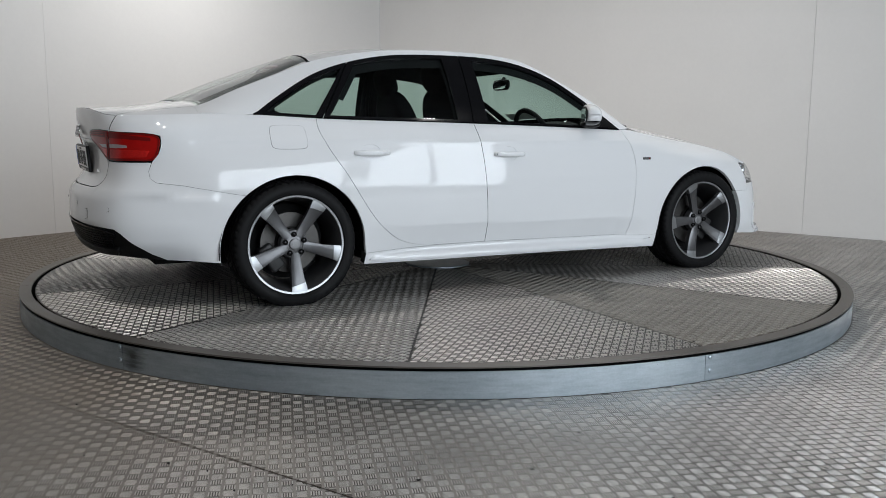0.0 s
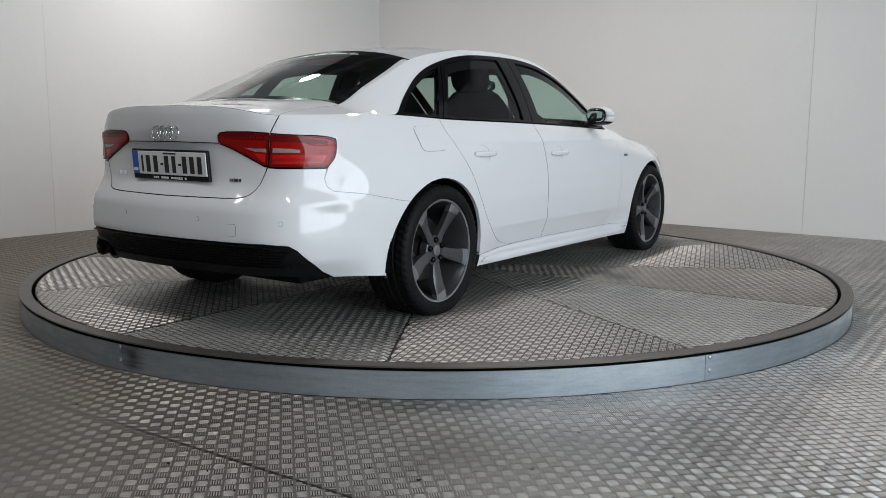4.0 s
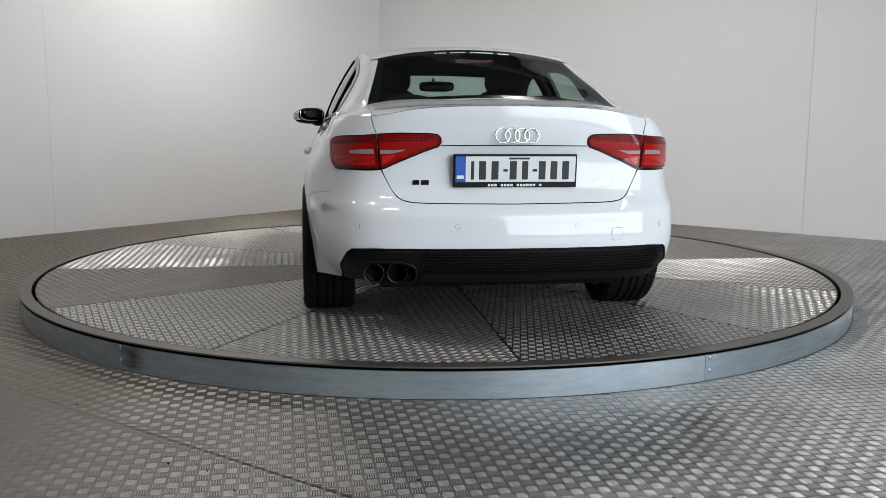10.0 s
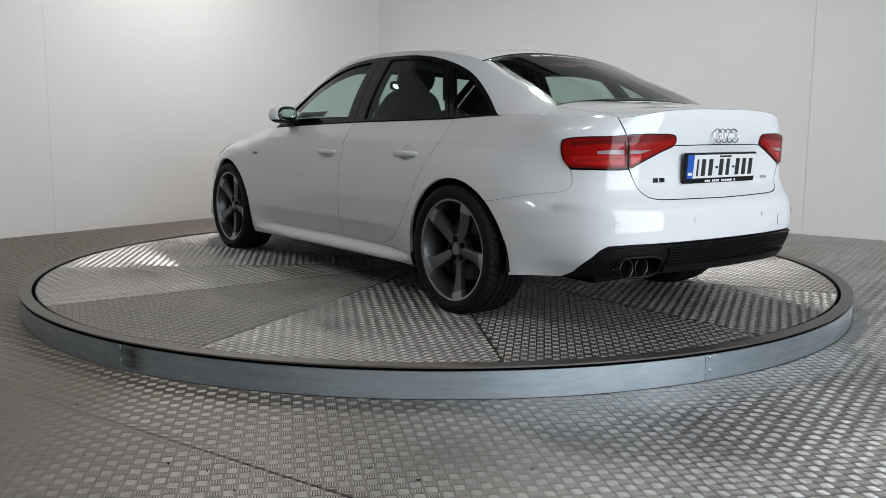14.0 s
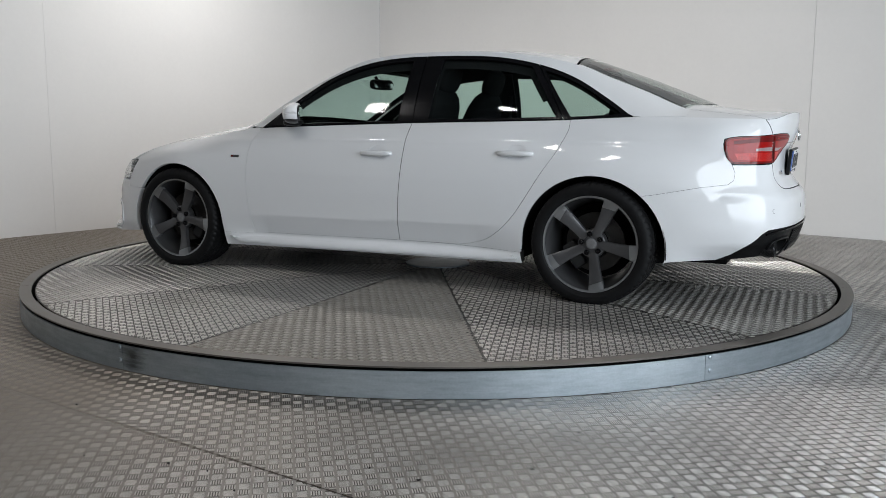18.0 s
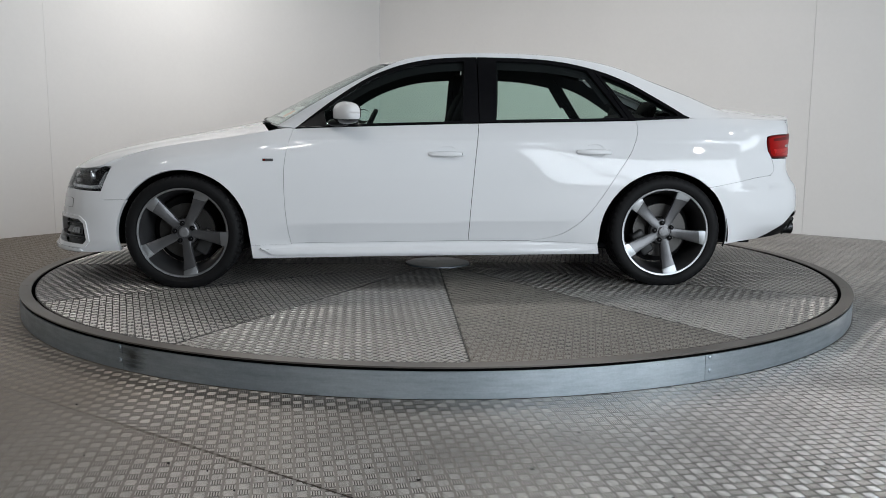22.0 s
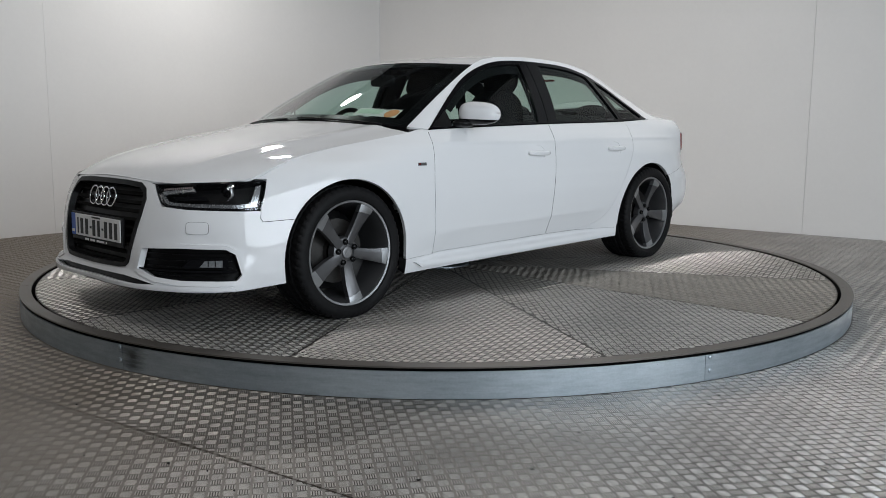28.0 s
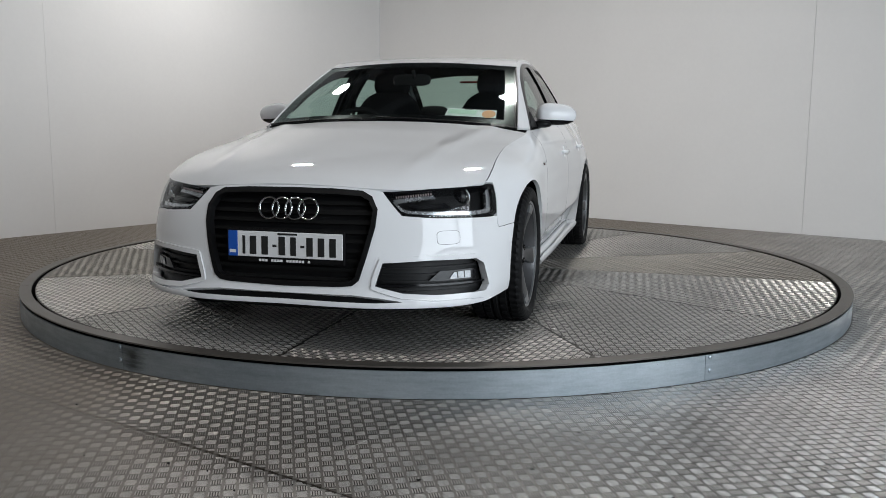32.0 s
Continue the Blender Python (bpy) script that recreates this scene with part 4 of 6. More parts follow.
F3 = [(-1.004, dlo_top(-1.004))] + [tuple(p) for p in DLO if p[0] < -1.01] + [p for p in dlo_low if p[0] < -1.21] + [(-1.204, BELT(-1.204) + 0.004)]
wf1 = panel("window_frame", G, F1, GLOSSBLK, front_door, holes=[P1], h=0.025, gap=0.0008, lift=0.003, label="gloss black window surround")
wf2 = panel("window_frame", G, F2, GLOSSBLK, rear_door, holes=[P2], h=0.025, gap=0.0008, lift=0.003, label="gloss black window surround")
wf3 = panel("quarter_window_frame", G, F3, GLOSSBLK, car, holes=[P3], h=0.02, gap=0.0008, lift=0.003, label="gloss black window surround")
for nm, pl, par, gm in (("window_pane", P1, front_door, GLASS), ("window_pane", P2, rear_door, GLASS), ("quarter_window_pane", P3, car, GLASS_REAR)):
    g = panel(nm, G, pl, gm, par, h=0.05, gap=-0.006, flange=0, lift=-0.006, label="green-tinted side window glass")
    g.visible_shadow = TWIN[g].visible_shadow = False

# pillars: white sheet between the black surround and the roof edge
cant_run = lambda x0, x1, n=30: [(x0 + (x1 - x0) * i / n, CANT(x0 + (x1 - x0) * i / n)[1]) for i in range(n + 1)]
rail = [(0.80, 0.915)] + [tuple(p) for p in DLO] + [(-1.595, 0.984)] + belt_run(-1.62, -1.842, 7) + cant_run(-1.842, 0.874, 60)
panel("roof_rail", G, rail, PAINT, car, h=0.022, gap=-0.0004, flange=0.012, label="white roof rail and rear pillar", shade_edges=False)

# roof, screens, bonnet, boot
roof_edge = [(x, CANT(x)[0]) for x in np.linspace(0.212, -1.19, 24)]
roof_poly = [(0.305 - 0.093 * (b / 0.612) ** 2, b) for b in np.linspace(-0.60, 0.60, 15)] + roof_edge + [(-1.152 - 0.05 * (b / 0.54) ** 2, b) for b in np.linspace(0.53, -0.53, 15)] + [(x, -y) for x, y in roof_edge[::-1]]
panel("roof", ROOF, roof_poly, PAINT, car, h=0.045, gap=0.0012, both=False, flange=0.012)


def frame_poly(edge, a0, a1, m, n=14):
    """Outline in (a, b) that keeps m metres in from the edge."""
    l = [(a, edge(a)[1] - (m(a) if callable(m) else m)) for a in np.linspace(a0, a1, n)]
    return l + [(a1, b) for b in np.linspace(l[-1][1], -l[-1][1], 12)[1:-1]] + [(a, -b) for a, b in l[::-1]] + [(a0, b) for b in np.linspace(-l[0][1], l[0][1], 12)[1:-1]]


ws_edge = lambda a: (_ws(a), *CANT(_ws(a)).T)
rw_edge = lambda a: (_rw(a), *CANT(_rw(a)).T)
LW, LR = 0.80, 0.68
sg = panel("windscreen", SCREEN, frame_poly(ws_edge, 0.01, 0.99, 0.018), GLASS, car, h=0.06, gap=0.002, flange=0, both=False, scale=(LW, 1), label="tinted windscreen glass")
sg.visible_shadow = False
panel("windscreen_border", SCREEN, frame_poly(ws_edge, 0.0, 1.0, 0.010), GLOSSBLK, sg, holes=[frame_poly(ws_edge, 0.075, 0.92, 0.072)], h=0.04, gap=0.0, flange=0.004, lift=-0.004, both=False, scale=(LW, 1), label="black screen border")
rg = panel("rear_window", REAR_SCREEN, frame_poly(rw_edge, 0.0, 0.97, lambda a: 0.042 - 0.030 * a), GLASS_REAR, car, h=0.06, gap=0.002, flange=0, lift=0.001, both=False, scale=(LR, 1), label="dark tinted rear window glass")
rg.visible_shadow = False
panel("rear_window_border", REAR_SCREEN, frame_poly(rw_edge, -0.02, 0.985, lambda a: 0.036 - 0.028 * a), GLOSSBLK, rg, holes=[frame_poly(rw_edge, 0.05, 0.92, lambda a: 0.075 - 0.02 * a)], h=0.04, gap=0.0, flange=0.004, lift=-0.003, both=False, scale=(LR, 1), label="black screen border")
panel("rear_screen_surround", REAR_SCREEN, frame_poly(rw_edge, -0.03, 1.03, 0.0), PAINT, car, holes=[frame_poly(rw_edge, -0.008, 0.985, lambda a: 0.038 - 0.029 * a)], h=0.04, gap=0.0, flange=0.01, both=False, scale=(LR, 1))

HL = 1.16


def hood_y(a):
    x, z = SHUT_AT(a)
    return S(s_at_x(float(x)), float(z))[1]


hl = [(a, hood_y(a)) for a in np.linspace(0.0, 1.0, 41)]
hood_poly = hl + [(1.0, b) for b in np.linspace(hl[-1][1], -hl[-1][1], 14)[1:-1]] + [(a, -b) for a, b in hl[::-1]] + [(0.0, b) for b in np.linspace(-hl[0][1], hl[0][1], 24)[1:-1]]
panel("bonnet", HOOD, hood_poly, PAINT, car, h=0.04, gap=0.0009, both=False, scale=(HL, 1), flange=0.012, shade_edges=False)
LD = 0.46
TAIL_B = [float(b) for b in np.linspace(0.599, 0.0, 11)]
TAIL_E = [deck_end(b) for b in TAIL_B]
dk = [(a, 0.599) for a in np.linspace(0.0, TAIL_E[0][0], 10)]
deck_poly = dk + [(e[0], b) for e, b in zip(TAIL_E[1:], TAIL_B[1:])] + [(e[0], -b) for e, b in zip(TAIL_E[-2:0:-1], TAIL_B[-2:0:-1])] + [(a, -b) for a, b in dk[::-1]] + [(0.0, b) for b in np.linspace(-0.599, 0.599, 14)[1:-1]]
lid = panel("boot_lid", DECK, deck_poly, PAINT, car, h=0.04, gap=0.0012, both=False, scale=(LD, 1), flange=0.012)
wing_top = [(0.0, 0.60), *[(a, 0.6005) for a in np.linspace(0.06, A_END, 8)], *[(a, float(deck_edge(a)[1]) - 0.0005) for a in np.linspace(A_END - 0.01, 0.0, 12)]]
panel("rear_wing_top", DECK, wing_top, PAINT, car, h=0.03, gap=-0.0006, scale=(LD, 1), flange=0.01, shade_edges=False)


def rear_pts(pts):
    """(y, z) on the tail to girdle coordinates."""
    return [(s_rear(y), z) for y, z in pts]


def front_pts(pts):
    return [(s_front(y), z) for y, z in pts]


sym = lambda pts, tot: pts + [(tot - s, z) for s, z in pts[::-1]]


def S2(s, z):
    """The girdle unrolled from the left side over the tail to the right side."""
    s = np.asarray(s, float)
    p = S(np.where(s <= S_END, s, 2 * S_END - s), z)
    p[..., 1] *= np.where(s <= S_END, 1, -1)
    return p


# rear face of the boot lid
LIDCUT = [(0.612, 0.90), (0.606, 0.82), (0.588, 0.75), (0.552, 0.682), (0.525, 0.648), (0.495, 0.626), (0.455, 0.615), (0.39, 0.611), (0.30, 0.610), (0.0, 0.608)]
lf = [(s, z) for a, s, z in TAIL_E[::-1]] + rear_pts(spline(LIDCUT, 5))
panel("boot_face", S2, sym(lf, 2 * S_END), PAINT, lid, h=0.03, gap=0.001, both=False, centre=(0, 0, 0.7))

# rear bumper and the black insert below it
rb = [(s_at_x(-1.70), 0.5828), (s_at_x(-1.95), 0.6298), (s_at_x(-2.0803), 0.6446), (s_at_x(-2.1083), 0.6648), (s_at_x(-2.1163), 0.70), (s_at_x(-2.1015), 0.742), (s_at_x(-2.13), 0.742)] + rear_pts([(0.64, 0.742), (0.592, 0.745)] + [(y + 0.001, z - 0.002) for y, z in spline(LIDCUT[3:], 5)])
rb_low = rear_pts([(0.0, 0.424), (0.60, 0.422), (0.69, 0.415), (0.715, 0.395)]) + [(s_at_x(-2.215), 0.36), (s_at_x(-2.12), 0.285), (s_at_x(-2.05), 0.252), (s_at_x(-1.9), 0.246), (s_at_x(-1.790), 0.236)]
rb_arch = side_pts(arch(*AR, 190, 131.2, 14))
tot = 2 * S_END
rbp = rb + [(tot - s, z) for s, z in rb[::-1]][1:] + [(tot - s, z) for s, z in rb_arch[::-1]] + [(tot - s, z) for s, z in rb_low[::-1]] + rb_low[1:] + rb_arch
rear_bumper = panel("rear_bumper", S2, rbp, PAINT, car, h=0.035, gap=0.0009, both=False, centre=(0, 0, 0.6))
ins = rear_pts([(0.0, 0.42), (0.60, 0.418), (0.685, 0.411), (0.708, 0.392)]) + [(s_at_x(-2.21), 0.355), (s_at_x(-2.115), 0.28), (s_at_x(-2.05), 0.246)] + rear_pts([(0.66, 0.266), (0.40, 0.276), (0.0, 0.280)])
insert = panel("rear_bumper_insert", S2, ins + [(tot - s, z) for s, z in ins[::-1]][1:-1], SATINBLK, car, holes=[oval(s_rear(0.545), 0.314, 0.118, 0.047, 32, 3.0)], h=0.025, gap=0.001, flange=0.05, lift=-0.006, both=False, centre=(0, 0, 0.6), label="black lower bumper insert")

# front bumper with openings for the grille and the side intakes
fb_half = front_pts([(0.0, 0.680), (0.25, 0.676), (0.37, 0.667), (0.425, 0.658), (0.44, 0.640), (0.505, 0.563)]) + [(s_front(0.62), 0.553), (s_at_x(1.95), 0.546), (s_at_x(1.878), 0.546), (s_at_x(1.883), 0.513), (s_at_x(1.873), 0.4965), (s_at_x(1.78), 0.4995)]
fb_half += side_pts(arch(*AF, 32.7, -14, 16))
fb_half += [(s_at_x(1.80), 0.205), (s_front(0.79), 0.19)] + front_pts([(0.68, 0.186), (0.5, 0.188), (0.3, 0.192), (0.0, 0.196)])


SF = S


def mirror_loop(half):
    """A closed outline from its left half, first and last point on the middle line."""
    return half + [(-s, z) for s, z in half[::-1] if s > 1e-6]


GR = front_pts([(0.0, 0.669), (0.20, 0.667), (0.33, 0.660), (0.376, 0.638), (0.402, 0.588), (0.394, 0.52), (0.360, 0.40), (0.328, 0.30), (0.300, 0.278), (0.25, 0.272), (0.0, 0.266)])
FOG = [(s_front(0.395), 0.278), (s_front(0.425), 0.372), (s_front(0.60), 0.381), (s_front(0.76), 0.378), (s_front(0.785), 0.355), (s_at_x(1.965), 0.262), (s_at_x(1.985), 0.238), (s_front(0.62), 0.238), (s_front(0.50), 0.248)]
LOW = front_pts([(0.0, 0.238), (0.30, 0.240), (0.40, 0.232), (0.50, 0.216), (0.40, 0.212), (0.0, 0.214)])
fb_loop = mirror_loop(fb_half)
holes = [mirror_loop(GR), FOG, [(-s, z) for s, z in FOG], mirror_loop(LOW)]
front_bumper = panel("front_bumper", SF, fb_loop, PAINT, car, holes=holes, h=0.03, gap=0.0005, both=False, flange=0.03, shade_edges=False)


# ---- car: handles, flaps, trims ----
def blob(cx, cy, cz, rx, ry, rz, power=3.0, n=20, m=None, bm=None):
    """A rounded box: a superellipsoid."""
    bm = bm or bmesh.new()
    vs = bmesh.ops.create_uvsphere(bm, u_segments=n * 2, v_segments=n, radius=1)["verts"]
    for v in vs:
        x, y, z = v.co
        k = (abs(x) ** power + abs(y) ** power + abs(z) ** power) ** (-1 / power)
        p = Vector((cx + x * k * rx, cy + y * k * ry, cz + z * k * rz))
        v.co = (m @ p) if m else p
    return bm


def tube(name, pts, r, material, parent, label="", n=8, closed=False):
    """A round bar along points."""
    P = [Vector(p) for p in pts]
    k = len(P)
    bm = bmesh.new()
    rings = []
    for i, p in enumerate(P):
        a, b = (P[i - 1], P[(i + 1) % k]) if closed else (P[max(i - 1, 0)], P[min(i + 1, k - 1)])
        d = (b - a).normalized()
        u = d.cross(Vector((0.31, 0.2, 0.93))).normalized()
        w = d.cross(u)
        rings.append([bm.verts.new(p + r * (math.cos(2 * math.pi * j / n) * u + math.sin(2 * math.pi * j / n) * w)) for j in range(n)])
    for a, b in list(zip(rings, rings[1:])) + ([(rings[-1], rings[0])] if closed else []):
        for j in range(n):
            bm.faces.new((a[j], a[(j + 1) % n], b[(j + 1) % n], b[j]))
    if not closed:
        bm.faces.new(rings[0][::-1])
        bm.faces.new(rings[-1])
    bmesh.ops.recalc_face_normals(bm, faces=bm.faces)
    return part(name, bm, material, parent, label, smooth=True)


def twin_part(name, build, material, left, label="", smooth=True):
    """A part on the left and its mirror image on the right; build(side) gives the bmesh."""
    made = []
    for side, par in ((1, left), (-1, TWIN.get(left, left))):
        bm = build()
        if side < 0:
            for v in bm.verts:
                v.co.y = -v.co.y
            bmesh.ops.reverse_faces(bm, faces=bm.faces)
        made.append(part(name, bm, material, par, label, smooth))
    TWIN[made[0]] = made[1]
    return made[0]


for (hx, hz), door, rec in ((HAND_F, front_door, REC_F), (HAND_R, rear_door, REC_R)):
    panel("handle_recess", S, side_pts(rec), PAINT, door, h=0.012, gap=-0.004, flange=0, lift=-0.0007, crown=-0.020, crown_reach=0.04, shade_edges=False)
    p = S(s_at_x(hx), hz)
    ang = math.atan2(S(s_at_x(hx + 0.1), hz)[1] - S(s_at_x(hx - 0.1), hz)[1], 0.2)

    def bar(p=p, ang=ang):
        m = Matrix.Translation((p[0], p[1] + 0.021, p[2])) @ Matrix.Rotation(ang, 4, "Z") @ Matrix.Rotation(radians(-4), 4, "X")
        bm = blob(0, 0, 0, 0.103, 0.0125, 0.0145, 3.2, 16, m)
        for v in bm.verts:
            d = abs((v.co.x - p[0]) / 0.103)
            v.co.y -= 0.014 * d**4
        return bm
    hd = twin_part("door_handle", bar, PAINT, door, "white pull handle")

    for fx in (0.088, -0.088):
        def foot(p=p, ang=ang, fx=fx):
            return blob(fx, 0, 0, 0.016, 0.012, 0.0125, 3, 8, Matrix.Translation((p[0], p[1] + 0.006, p[2])) @ Matrix.Rotation(ang, 4, "Z"))
        twin_part("handle_mount", foot, PAINT, hd)
twin_part("lock_cap", lambda: lathe_bm([(0.0001, 0.003), (0.006, 0.003), (0.007, 0)], 16, Matrix.Translation((HAND_F[0] - 0.088, S(s_at_x(HAND_F[0] - 0.088), HAND_F[1])[1] + 0.018, HAND_F[1])) @ Matrix.Rotation(-math.pi / 2, 4, "X")), SILVER, front_door)


def inlay(name, f, pts, parent, label="", rim_w=0.0013, h=0.02, both=True, **kw):
    """A flush flap with a fine dark joint round it."""
    o = panel(name, f, pts, PAINT, parent, h=h, gap=0.0, flange=0.001, lift=0.0022, both=both, label=label, **kw)
    panel("joint", f, pts, DARKGAP, o, h=h, gap=-rim_w, flange=0.0, lift=0.0010, both=both, **kw)
    return o


flap = oval(-1.415, 0.866, 0.098, 0.060, 40, 5.5)
inlay("fuel_flap", lambda s, z: S(-s, z), side_pts(flap), car, both=False)
inlay("tow_hook_cover", S, [(s, z) for s, z in oval(s_front(0.668), 0.472, 0.052, 0.027, 32, 4.5)], front_bumper, both=False)
inlay("tow_hook_cover", S2, [(2 * S_END - s_rear(0.442), 0.477)] and [(2 * S_END - s, z) for s, z in oval(s_rear(0.442), 0.477, 0.027, 0.026, 32, 5)], rear_bumper, both=False, rim_w=0.0010)
for y, z in ((0.255, 0.517), (0.664, 0.511)):
    inlay("parking_sensor", S, oval(s_rear(y), z, 0.010, 0.010, 20, 2), rear_bumper, both=True, h=0.006, rim_w=0.0009)
panel("wing_badge", S, side_pts([(0.942, 0.738), (0.882, 0.738), (0.882, 0.723), (0.942, 0.723)]), ALLOY_GREY, car, h=0.02, lift=0.003, gap=0, flange=0.003, label="small grey metal wing badge")
panel("badge_inset", S, side_pts([(0.938, 0.735), (0.926, 0.735), (0.926, 0.726), (0.938, 0.726)]), REDDARK, car, h=0.02, lift=0.0042, gap=0, flange=0.001)
panel("windscreen_cowl", SCREEN, [(0.985, b) for b in np.linspace(-0.72, 0.72, 14)] + [(1.0, b) for b in np.linspace(0.74, -0.74, 14)], SATINBLK, car, h=0.03, gap=0, flange=0.03, lift=-0.006, both=False, scale=(LW, 1), label="black plastic scuttle")
for yb in (0.30, -0.42):
    pts = [SCREEN(0.998 - 0.022 * (i / 10) * (1 if yb > 0 else 0.7), yb + (0.30 if yb > 0 else 0.32) - 0.62 * i / 10) + np.array((0.006, 0, 0.000)) for i in range(11)]
    tube("wiper", pts, 0.0055, SATINBLK, car, "black windscreen wiper")

# door mirrors
def mirror_shell():
    m = Matrix.Translation((0.462, 0.891, 0.999)) @ Matrix.Rotation(radians(27), 4, "Z")
    bm = blob(0, 0, -0.004, 0.060, 0.117, 0.066, 2.7, 20, m)
    for v in bm.verts:
        q = m.inverted() @ v.co
        if q.x < -0.035:
            q.x = -0.035 + (q.x + 0.035) * 0.25
        q.z += 0.008 * (q.y / 0.1) * (-1 if q.z > 0 else 0.4)
        q.z *= 1.0 - 0.28 * max(0.0, q.x / 0.06) ** 1.5 if q.z > 0 else 0.92
        v.co = m @ q
    return bm


def cut_below(build, z, keep_low):
    def f():
        bm = build()
        bmesh.ops.bisect_plane(bm, geom=bm.verts[:] + bm.edges[:] + bm.faces[:], plane_co=(0, 0, z), plane_no=(0.0, 0.04, 1), clear_outer=keep_low, clear_inner=not keep_low)
        return bm
    return f


mir = twin_part("door_mirror", cut_below(mirror_shell, 1.001, False), PAINT, front_door, "white door mirror with black base")
twin_part("mirror_base", cut_below(mirror_shell, 1.000, True), GLOSSBLK, mir, "black mirror underside")
twin_part("mirror_glass", lambda: blob(0, 0, 0, 0.004, 0.092, 0.042, 3.0, 14, Matrix.Translation((0.462, 0.891, 0.999)) @ Matrix.Rotation(radians(27), 4, "Z") @ Matrix.Translation((-0.0455, 0, 0))), CHROME, mir, "mirror glass")
twin_part("mirror_surround", lambda: blob(0, 0, 0, 0.006, 0.101, 0.049, 2.8, 14, Matrix.Translation((0.462, 0.891, 0.999)) @ Matrix.Rotation(radians(27), 4, "Z") @ Matrix.Translation((-0.0405, 0, 0))), SATINBLK, mir)
twin_part("mirror_stalk", lambda: blob(0.515, 0.815, 0.942, 0.060, 0.055, 0.022, 2.6, 10), SATINBLK, mir)
panel("mirror_triangle", G, [(0.735, 0.920), (0.60, 1.012), (0.585, 0.925)], SATINBLK, front_door, h=0.02, gap=0, flange=0.006, lift=0.006, label="black mirror corner piece")

# ---- lamps ----
HEAD = [(s_front(0.428), 0.657), (s_front(0.52), 0.664), (s_front(0.64), 0.672), (s_at_x(1.94), 0.680), (s_at_x(1.862), 0.684), (s_at_x(1.835), 0.678), (s_at_x(1.85), 0.62), (s_at_x(1.872), 0.556), (s_at_x(1.90), 0.550), (s_at_x(1.98), 0.549), (s_front(0.64), 0.555), (s_front(0.53), 0.562), (s_front(0.50), 0.572), (s_front(0.455), 0.622)]
head = panel("headlamp", S, HEAD, SATINBLK, car, h=0.02, gap=0.002, flange=0.01, lift=-0.055, label="clear headlamp with black housing")
panel("lamp_edge", S, HEAD, GLOSSBLK, head, holes=[[tuple(p) for p in shrink([np.array(q) for q in HEAD], 0.011)]], h=0.012, gap=0.0015, flange=0.05, lift=-0.002, label="black lamp edge")
cov = panel("lamp_cover", S, HEAD, CLEAR, head, h=0.02, gap=0.001, flange=0, lift=0.001, label="clear plastic cover")
cov.visible_shadow = TWIN[cov].visible_shadow = False
DRL = [(s_front(0.466), 0.622), (s_front(0.476), 0.627), (s_front(0.515), 0.594), (s_front(0.548), 0.588), (s_front(0.66), 0.583), (s_at_x(1.97), 0.579), (s_at_x(1.918), 0.583), (s_at_x(1.888), 0.664), (s_at_x(1.862), 0.668), (s_at_x(1.878), 0.61), (s_at_x(1.893), 0.566), (s_at_x(1.97), 0.562), (s_front(0.66), 0.567), (s_front(0.535), 0.573), (s_front(0.51), 0.580)]
panel("running_light", S, DRL, SILVER, head, h=0.012, gap=0, flange=0.012, lift=-0.022, label="silver running light strip")
panel("indicator_strip", S, [(s_front(0.47), 0.632), (s_front(0.56), 0.645), (s_front(0.64), 0.653), (s_front(0.645), 0.640), (s_front(0.56), 0.630), (s_front(0.49), 0.618)], SILVER, head, h=0.012, gap=0, flange=0.012, lift=-0.020)
for k in range(15):
    y = 0.485 + 0.0102 * k
    panel("led", S, [(s_front(y), 0.636 + 0.0011 * k), (s_front(y + 0.005), 0.637 + 0.0011 * k), (s_front(y + 0.005), 0.645 + 0.0011 * k), (s_front(y), 0.644 + 0.0011 * k)], CLEARLENS, head, h=0.02, gap=0, flange=0.003, lift=-0.014)
panel("inner_fin", S, [(s_front(0.53), 0.615), (s_front(0.68), 0.622), (s_front(0.70), 0.600), (s_front(0.56), 0.598)], GLOSSBLK, head, h=0.02, gap=0, flange=0.01, lift=-0.030)
pl = S(s_front(0.742), 0.632)
proj_m = Matrix.Translation((pl[0] - 0.064, pl[1] - 0.034, pl[2] - 0.006)) @ Matrix.Rotation(radians(12), 4, "Z") @ Matrix.Rotation(math.pi / 2, 4, "Y")
twin_part("projector_ring", lambda: lathe_bm([(0.034, 0.0), (0.041, 0.012), (0.044, 0.026), (0.041, 0.028), (0.035, 0.021), (0.032, 0.012)], 32, proj_m), SILVER, head, "silver projector ring")
twin_part("projector_lens", lambda: lathe_bm([(0.0001, 0.030), (0.012, 0.029), (0.022, 0.025), (0.030, 0.017), (0.034, 0.008)], 32, proj_m), GLOSSBLK, head, "dark projector lens")

TAIL_O = [(s_at_x(-2.078), 0.8775), (s_at_x(-2.064), 0.869), (s_at_x(-2.0565), 0.854), (s_at_x(-2.057), 0.83), (s_at_x(-2.063), 0.80), (s_at_x(-2.074), 0.772), (s_at_x(-2.086), 0.758), (s_at_x(-2.100), 0.7495), (s_at_x(-2.12), 0.747), (s_rear(0.70), 0.747), (s_rear(0.600), 0.749), (s_rear(0.606), 0.82), (s_rear(0.612), 0.894), (s_rear(0.68), 0.890), (s_at_x(-2.14), 0.886), (s_at_x(-2.09), 0.8805)]
